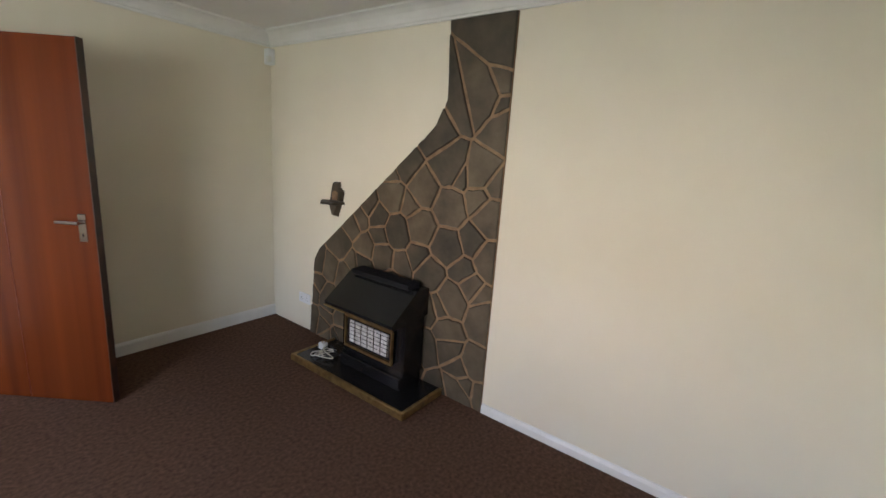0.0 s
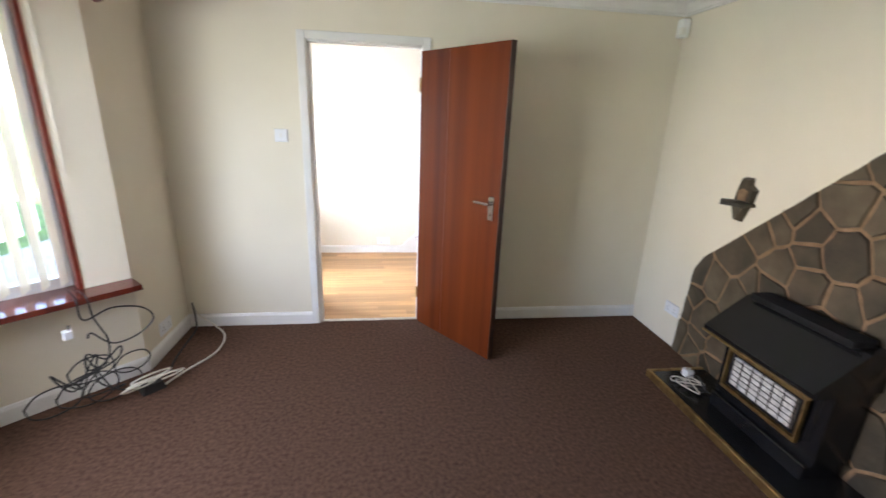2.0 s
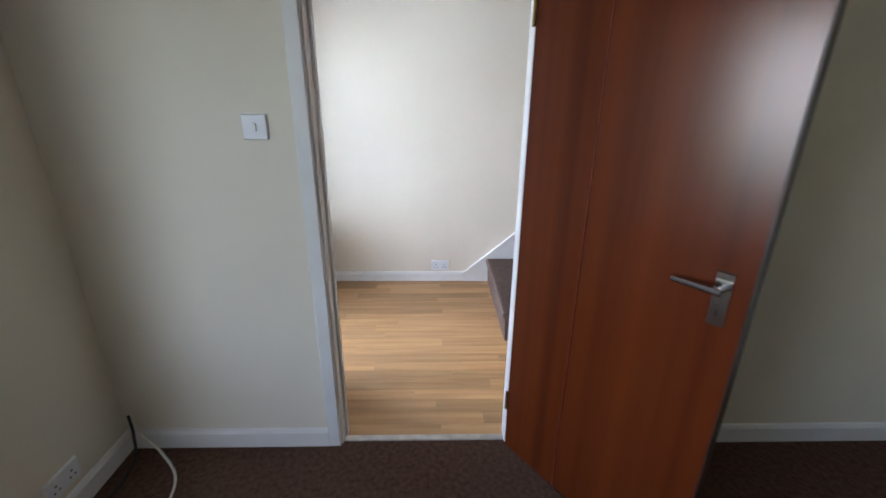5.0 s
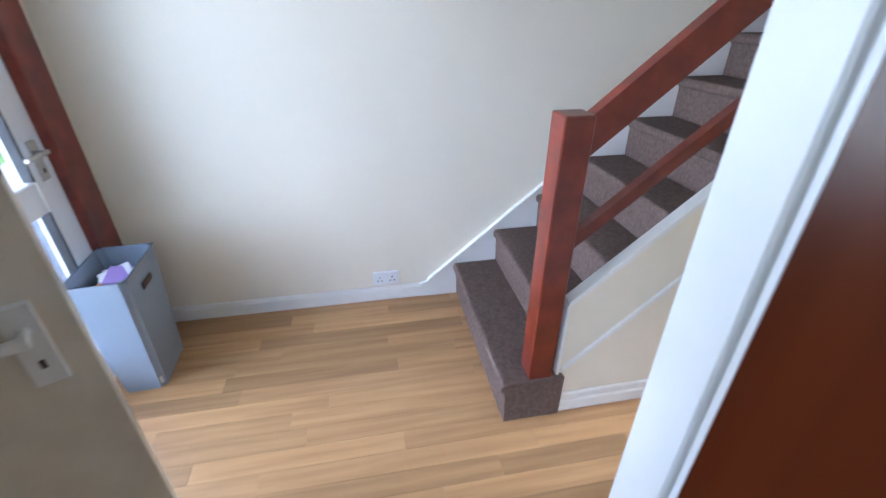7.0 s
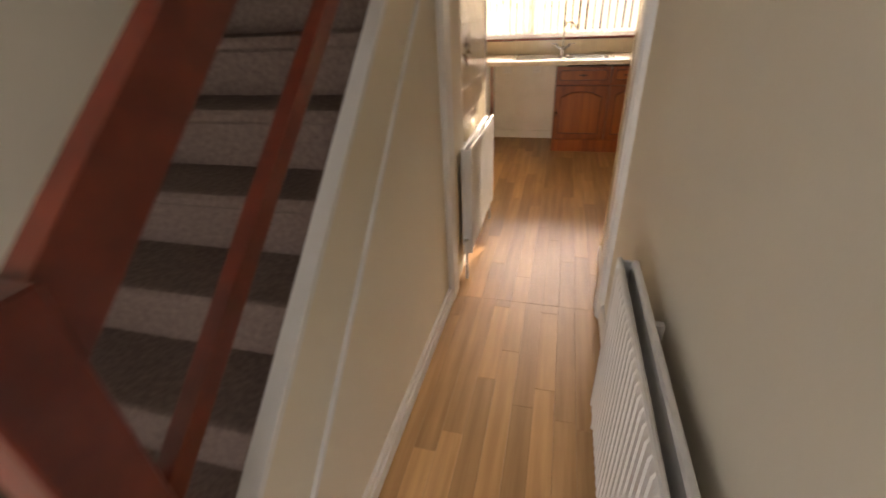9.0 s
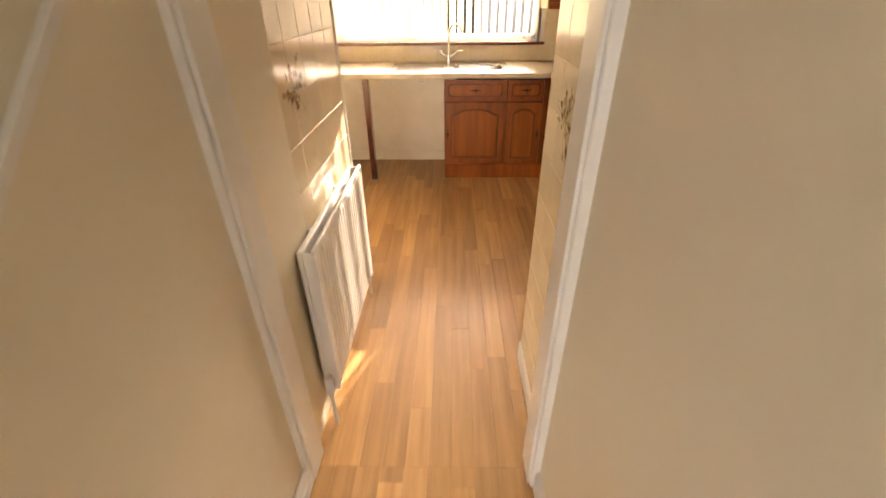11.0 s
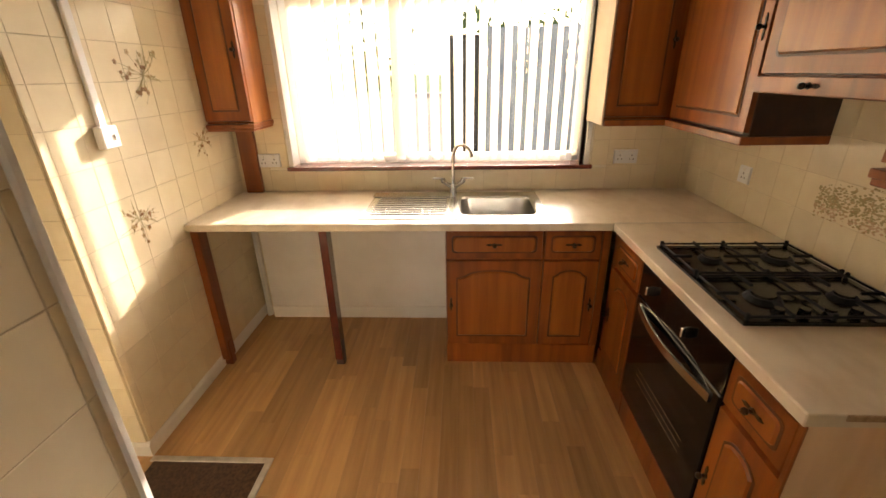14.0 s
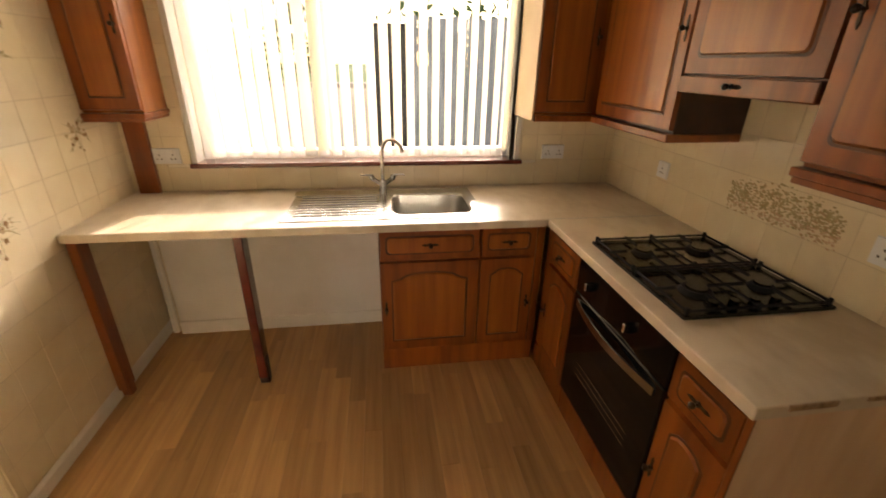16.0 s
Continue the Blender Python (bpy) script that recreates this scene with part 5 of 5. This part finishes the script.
# sockets, switch box and trunking
socket_plate("wall_socket", (KWIN - 0.008, 1.575, 1.112), Y, -X, 2, label="white plastic double socket on the tiles")
socket_plate("wall_socket", (KWIN - 0.008, -0.66, 1.115), Y, -X, 2, label="white plastic cooker switch and socket on the tiles")
socket_plate("wall_socket", (5.52, KRIGHT + 0.008, 1.12), X, Y, 1, label="white plastic single socket on the tiles")
socket_plate("wall_socket", (4.42, KRIGHT + 0.008, 1.12), X, Y, 2, label="white plastic double socket near the hob")
tb = thing("switch_box", (5.07, KLEFT, 1.40), "white surface-mounted switch box fed by trunking", "switch")
part("box", box(5.03, 5.115, KLEFT - 0.045, KLEFT - 0.008, 1.355, 1.44, 0.004), "upvc", tb)
part("rocker", box(5.085, 5.10, KLEFT - 0.05, KLEFT - 0.044, 1.385, 1.41, 0.002), "white", tb)
part("trunking", box(5.055, 5.092, KLEFT - 0.026, KLEFT - 0.008, 1.44, 2.45, 0.003), "upvc", tb)

# mirror on the tiles
mr = thing("wall_mirror", (3.47, MWY, 1.5), "frameless rectangular mirror fixed to the tiles", "mirror")
part("glass_plate", box(3.255, 3.655, MWY - 0.014, MWY - 0.0085, 1.505, 1.80, 0.0015), "mirror", mr)
for cx in (3.30, 3.61):
    part("clip", box(cx - 0.008, cx + 0.008, MWY - 0.018, MWY - 0.012, 1.798, 1.815, 0.002), "chrome", mr)
kr = radiator("radiator", 2.93, 3.70, MWY - 0.008, -1, 0.15, 0.78, "white panel radiator below the mirror")

# door mat set in a metal frame, and the side door
mt = thing("door_mat", (4.4, 1.5, 0), "brown coir mat in a metal frame at the side door", "mat")
part("mat", box(3.95, 4.745, 1.235, 1.75, -0.002, 0.004), "matbrown", mt)
part("frame_edge", boxes((3.93, 4.775, 1.206, 1.235, -0.002, 0.007), (4.745, 4.775, 1.235, 1.77, -0.002, 0.007), (3.93, 3.95, 1.235, 1.77, -0.002, 0.007), bevel=0.002), "alu", mt)
sdoor = thing("door_4", (4.33, KLEFT + 0.1, 0), "white painted side door of the kitchen", "door")
sdoor["kind"] = "structure"
part("leaf", box(3.90, 4.76, KLEFT + 0.095, KLEFT + 0.138, 0.01, 2.05, 0.003), "white", sdoor)

# ---- outside ----
structure("ground", box(-400, 400, -400, 400, -0.5, -0.25), "grass", "lawn and open ground round the house", "ground")
structure("pavement", boxes((KWIN + 0.2, 10.5, -6, 8, -0.25, -0.12), (-4.0, -1.75, -6, 6, -0.25, -0.2)), "paving", "pale concrete yard behind the house", "paving")


def fence(x, y0, y1, h, n, label):
    f = thing("fence", (x, (y0 + y1) / 2, -0.12), label, "fence")
    w = (y1 - y0) / n
    for k in range(n):
        part("board", box(x, x + 0.02, y0 + k * w + 0.004, y0 + (k + 1) * w - 0.004, -0.12, h + 0.02 * (k % 2), 0.003), "fence", f)
    part("rail", box(x + 0.02, x + 0.06, y0, y1, 0.3, 0.38), "fence", f)
    part("rail", box(x + 0.02, x + 0.06, y0, y1, h - 0.4, h - 0.32), "fence", f)


fence(9.6, -4.5, 0.0, 2.14, 34, "tall grey boarded garden fence")
gate = thing("garden_gate", (9.55, 0.27, -0.12), "dark boarded garden gate beside the fence", "gate")
for k in range(6):
    part("board", box(9.55, 9.575, 0.01 + k * 0.088, 0.092 + k * 0.088, -0.12, 2.06, 0.003), "shedwood", gate)
part("rail", box(9.575, 9.61, 0.01, 0.532, 0.35, 0.45), "shedwood", gate)
part("rail", box(9.575, 9.61, 0.01, 0.532, 1.6, 1.7), "shedwood", gate)
yard = thing("garden_wall", (9.7, 3.0, -0.12), "low white rendered garden wall with a flat coping", "wall")
part("body", box(9.6, 9.8, 0.54, 5.5, -0.12, 1.29, 0.004), "render", yard)
part("coping", box(9.57, 9.83, 0.54, 5.5, 1.29, 1.35, 0.006), "paving", yard)
wf = thing("fence", (-4.6, -1, -0.25), "white picket garden fence", "fence")
for k in range(34):
    part("picket", box(-4.6, -4.57, -6 + k * 0.3, -5.9 + k * 0.3, -0.25, 0.55, 0.004), "upvc", wf)
part("rail", box(-4.57, -4.53, -6.1, 4.3, 0.25, 0.32), "upvc", wf)
hs = thing("house", (-24, -2, -0.25), "pale rendered house across the street", "house")
part("wall", box(-30, -24, -12, 8, -0.25, 5.2), "render", hs)
part("roof", prism([(-31, 5.2), (-23.4, 5.2), (-27, 8)], (0, -12.4, 0), X, Z, Y, 0, 20.8), "roof", hs)
for yy in (-9, -4.5, 0, 4.5):
    for zz in (0.8, 3.2):
        wnd = part("window", box(-24.02, -23.94, yy, yy + 1.6, zz, zz + 1.2, 0.01), "upvc", hs)
        part("pane", box(-23.94, -23.93, yy + 0.1, yy + 1.5, zz + 0.1, zz + 1.1), "darkglass", wnd)
rh = random.Random(9)
for x0, x1, y0, y1, h, lab in ((10.2, 11.4, -4.5, 0.4, 2.6, "clipped green hedge above the fence"), (10.1, 11.4, 1.15, 4.8, 2.45, "dark garden hedge behind the white wall")):
    me = bmesh.new()
    for k in range(2600):
        c = Vector((rh.uniform(x0, x1), rh.uniform(y0, y1), rh.uniform(-0.1, h) * rh.uniform(0.85, 1.05)))
        q = Euler((rh.uniform(0, 6), rh.uniform(0, 6), rh.uniform(0, 6))).to_matrix()
        s = rh.uniform(0.05, 0.11)
        vs = [me.verts.new(c + q @ Vector(v) * s) for v in ((-1, 0, 0), (0, -0.45, 0.1), (1, 0, 0), (0, 0.45, 0.1))]
        me.faces.new(vs)
    hd = thing("hedge", ((x0 + x1) / 2, (y0 + y1) / 2, -0.25), lab, "hedge")
    part("foliage", me, "leaf", hd)
    bm = bmesh.new()
    for k in range(8):
        c = (rh.uniform(x0 + 0.3, x1 - 0.3), rh.uniform(y0 + 0.2, y1 - 0.2))
        add_cyl(bm, (*c, -0.3), (c[0] + rh.uniform(-0.2, 0.2), c[1] + rh.uniform(-0.2, 0.2), h * 0.8), 0.03, 0.01, 8)
    part("stem", bm, "dark", hd)

# ---- printed flowers on tiles ----


def blossom(O, U, N, size, seed, label="brown flower spray printed on the tiles"):
    """A spray of stems, leaves and small round flowers, a thin glaze print on the tile face."""
    O, U, N = Vector(O), Vector(U), Vector(N)
    r = random.Random(seed)
    th = thing("flower_print", O, label, "tile print", "flower prints")
    st, le, pe, pa = bmesh.new(), bmesh.new(), bmesh.new(), bmesh.new()
    lay = 0
    for k in range(22):
        a = r.uniform(-1.3, 1.5) + (math.pi if k % 2 else 0)
        ln = size * r.uniform(0.35, 0.95)
        bend = r.uniform(-0.5, 0.5)
        pts = [(ln * t * math.cos(a + bend * t), ln * t * math.sin(a + bend * t) * 0.85) for t in (0, 0.33, 0.66, 1)]
        for (u0, v0), (u1, v1) in zip(pts, pts[1:]):
            L = math.hypot(u1 - u0, v1 - v0)
            nx, ny = -(v1 - v0) / L * 0.0011, (u1 - u0) / L * 0.0011
            add_prism(st, [(u0 - nx, v0 - ny), (u1 - nx, v1 - ny), (u1 + nx, v1 + ny), (u0 + nx, v0 + ny)], O, U, Z, N, 0, 0.0003)
        for j in range(2):
            t = r.uniform(0.35, 1.0)
            cu, cv = ln * t * math.cos(a + bend * t), ln * t * math.sin(a + bend * t) * 0.85
            kind = r.random()
            R = size * r.uniform(0.03, 0.075)
            lay += 1
            h0 = 0.0004 + 0.00002 * lay
            if kind < 0.42:
                b = r.uniform(0, 6)
                add_prism(le, [(cu + R * 1.5 * math.cos(b), cv + R * 1.5 * math.sin(b)), (cu + R * 0.5 * math.cos(b + 1.57), cv + R * 0.5 * math.sin(b + 1.57)), (cu - R * 1.5 * math.cos(b), cv - R * 1.5 * math.sin(b)), (cu + R * 0.5 * math.cos(b - 1.57), cv + R * 0.5 * math.sin(b - 1.57))], O, U, Z, N, 0, h0)
            else:
                tgt = pa if kind < 0.7 else pe
                pts2 = []
                for m in range(15):
                    b = m / 15 * 2 * math.pi
                    q = R * (1.0 + 0.28 * math.cos(5 * b + cu * 90))
                    pts2.append((cu + q * math.cos(b), cv + q * math.sin(b)))
                add_prism(tgt, pts2, O, U, Z, N, 0, h0)
                add_prism(pe, [(cu + R * 0.35 * math.cos(m * 1.05), cv + R * 0.35 * math.sin(m * 1.05)) for m in range(6)], O, U, Z, N, 0, h0 + 0.0003)
    tagged(part("stem_print", st, "leafprint", th), kind="stuff")
    tagged(part("leaf_print", le, "leafprint", th), kind="stuff")
    tagged(part("petal_print", pe, "petal", th), kind="stuff")
    tagged(part("pale_petal_print", pa, "petalpale", th), kind="stuff")
    return th


TT = 0.0085
blossom((3.25, MWY - TT, 1.20), X, -Y, 0.16, 2)
blossom((3.02, RWY + TT, 1.16), X, Y, 0.14, 4)
blossom((5.40, KLEFT - TT, 1.625), X, -Y, 0.185, 6)
blossom((5.73, KLEFT - TT, 1.29), X, -Y, 0.13, 7)
blossom((5.13, KLEFT - TT, 1.03), X, -Y, 0.14, 9)
blossom((5.36, KLEFT - TT, 2.1), X, -Y, 0.10, 12)
# meadow picture behind the hob
md = thing("flower_print", (4.83, KRIGHT + TT, 1.15), "pastel meadow flowers printed on the hob tiles", "tile print", "flower prints")
rm = random.Random(21)
bl, bg, bk = bmesh.new(), bmesh.new(), bmesh.new()
for k in range(1000):
    u = rm.uniform(-0.24, 0.24)
    v = rm.uniform(-0.075, 0.10 * (1 - abs(u) * 1.6)) * rm.uniform(0.5, 1.0)
    R = rm.uniform(0.002, 0.0062)
    h0 = 0.0003 + 0.0000015 * k
    kind = rm.random()
    pts2 = [(u + R * (1 + 0.3 * math.cos(3 * m)) * math.cos(m * 0.785), v + R * 0.8 * math.sin(m * 0.785)) for m in range(8)]
    add_prism(bl if v < -0.02 and kind < 0.55 else bg if kind < 0.75 else bk, pts2, (4.83, KRIGHT + TT, 1.135), X, Z, Y, 0, h0)
tagged(part("petal_print", bl, "pinkprint", md), kind="stuff")
tagged(part("leaf_print", bg, "leafprint", md), kind="stuff")
tagged(part("pale_petal_print", bk, "petalpale", md), kind="stuff")

# ---- laid pieces: laminate planks and wall tiles ----


def planks(parent, x0, x1, y0, y1, seed, w=0.084):
    """Rows of laminate strips with staggered ends, in three stock lengths."""
    r = random.Random(seed)
    cache = {}
    y = y0
    while y < y1 - 0.01:
        ye = min(y + w, y1)
        x = x0 - r.uniform(0, 0.6)
        while x < x1 - 0.001:
            ln = r.choice((0.52, 0.78, 1.04))
            a, b = max(x, x0), min(x + ln, x1)
            x += ln
            if b - a < 0.02:
                continue
            key = (round(b - a, 3), round(ye - y, 3))
            if key not in cache:
                cache[key] = mesh_of("plank", box(-(b - a) / 2 + 0.0003, (b - a) / 2 - 0.0003, -(ye - y) / 2 + 0.0003, (ye - y) / 2 - 0.0003, -0.012, 0.0, 0.0005), "laminate")
            ob = new("plank", cache[key])
            ob.parent = parent
            ob.location = ((a + b) / 2, (y + ye) / 2, 0)
        y = ye


planks(bpy.data.objects["floor_hall_base"], FX, 2.72, 0.035, FAR, 1)
planks(bpy.data.objects["floor_kitchen_base"], 2.72, KWIN, KRIGHT, KLEFT + 0.14, 2)

TS = 0.1525


def add_quad(bm, corners):
    bm.faces.new([bm.verts.new(c) for c in corners])


def tiles(parent, O, U, N, u0, u1, z0, z1, holes=(), zbase=0.0, ubase=0.0):
    """Square tiles on a wall; cut tiles at the edges; holes are rectangles in u, z left bare."""
    O, U, N = Vector(O), Vector(U), Vector(N)
    cache = {}
    bed = bmesh.new()
    q = Matrix((U, N, Z)).transposed().to_4x4()
    k0, k1 = math.floor((u0 - ubase) / TS), math.ceil((u1 - ubase) / TS)
    j0, j1 = math.floor((z0 - zbase) / TS), math.ceil((z1 - zbase) / TS)
    for k in range(k0, k1):
        for j in range(j0, j1):
            a, b = max(ubase + k * TS, u0), min(ubase + (k + 1) * TS, u1)
            c, d = max(zbase + j * TS, z0), min(zbase + (j + 1) * TS, z1)
            skip = False
            for hu0, hu1, hz0, hz1 in holes:
                if a >= hu0 - 1e-4 and b <= hu1 + 1e-4 and c >= hz0 - 1e-4 and d <= hz1 + 1e-4:
                    skip = True
                elif a < hu1 and b > hu0 and c < hz1 and d > hz0:
                    if c < hz0 - 1e-4 and d > hz0:
                        d = hz0
                    elif d > hz1 + 1e-4 and c < hz1:
                        c = hz1
                    elif a < hu0:
                        b = hu0
                    elif b > hu1:
                        a = hu1
            if skip or b - a < 0.012 or d - c < 0.012:
                continue
            key = (round(b - a, 3), round(d - c, 3))
            if key not in cache:
                w2_, h2_ = (b - a) / 2 - 0.001, (d - c) / 2 - 0.001
                cache[key] = mesh_of("tile", box(-w2_, w2_, 0, 0.008, -h2_, h2_, 0.001), "tile")
            ob = new("tile", cache[key])
            ob.parent = parent
            ob.matrix_local = Matrix.Translation(O + U * ((a + b) / 2) + Z * ((c + d) / 2)) @ q
            add_quad(bed, [O + N * 0.0066 + U * u + Z * v for u, v in ((a, c), (b, c), (b, d), (a, d))])
    tagged(part("grout_bed", bed, "grout", parent), kind="stuff")


OBS = bpy.data.objects
tiles(OBS["wall_mirror"], (0, MWY, 0), X, -Y, KD + 0.11, MWX - 0.004, 0.0, 2.45, zbase=1.497 - 10 * TS, ubase=3.535)
tiles(OBS["wall_nib"], (0, RWY, 0), X, Y, KD + 0.11, RWX, 0.10, 2.45, zbase=1.30 - 9 * TS, ubase=2.96)
tiles(OBS["wall_kitchen_side"], (0, KLEFT, 0), X, -Y, 4.792, KWIN, 0.075, 2.45, zbase=0.075, ubase=4.83)
tiles(OBS["wall_kitchen_side"], (4.79, KLEFT, 0), Y, -X, 0.0, 0.13, 0.075, 2.45, zbase=0.075)
tiles(OBS["wall_window"], (KWIN, 0, 0), Y, -X, KRIGHT, KLEFT, 0.912, 2.12, holes=((WY0 - 0.045, WY1 + 0.035, WZ0 - 0.022, WZ1 + 0.03),), zbase=0.912, ubase=-0.40)
tiles(OBS["wall_kitchen_hob"], (0, KRIGHT, 0), X, Y, 4.0, KWIN, 0.912, 1.75, zbase=0.912, ubase=4.55)
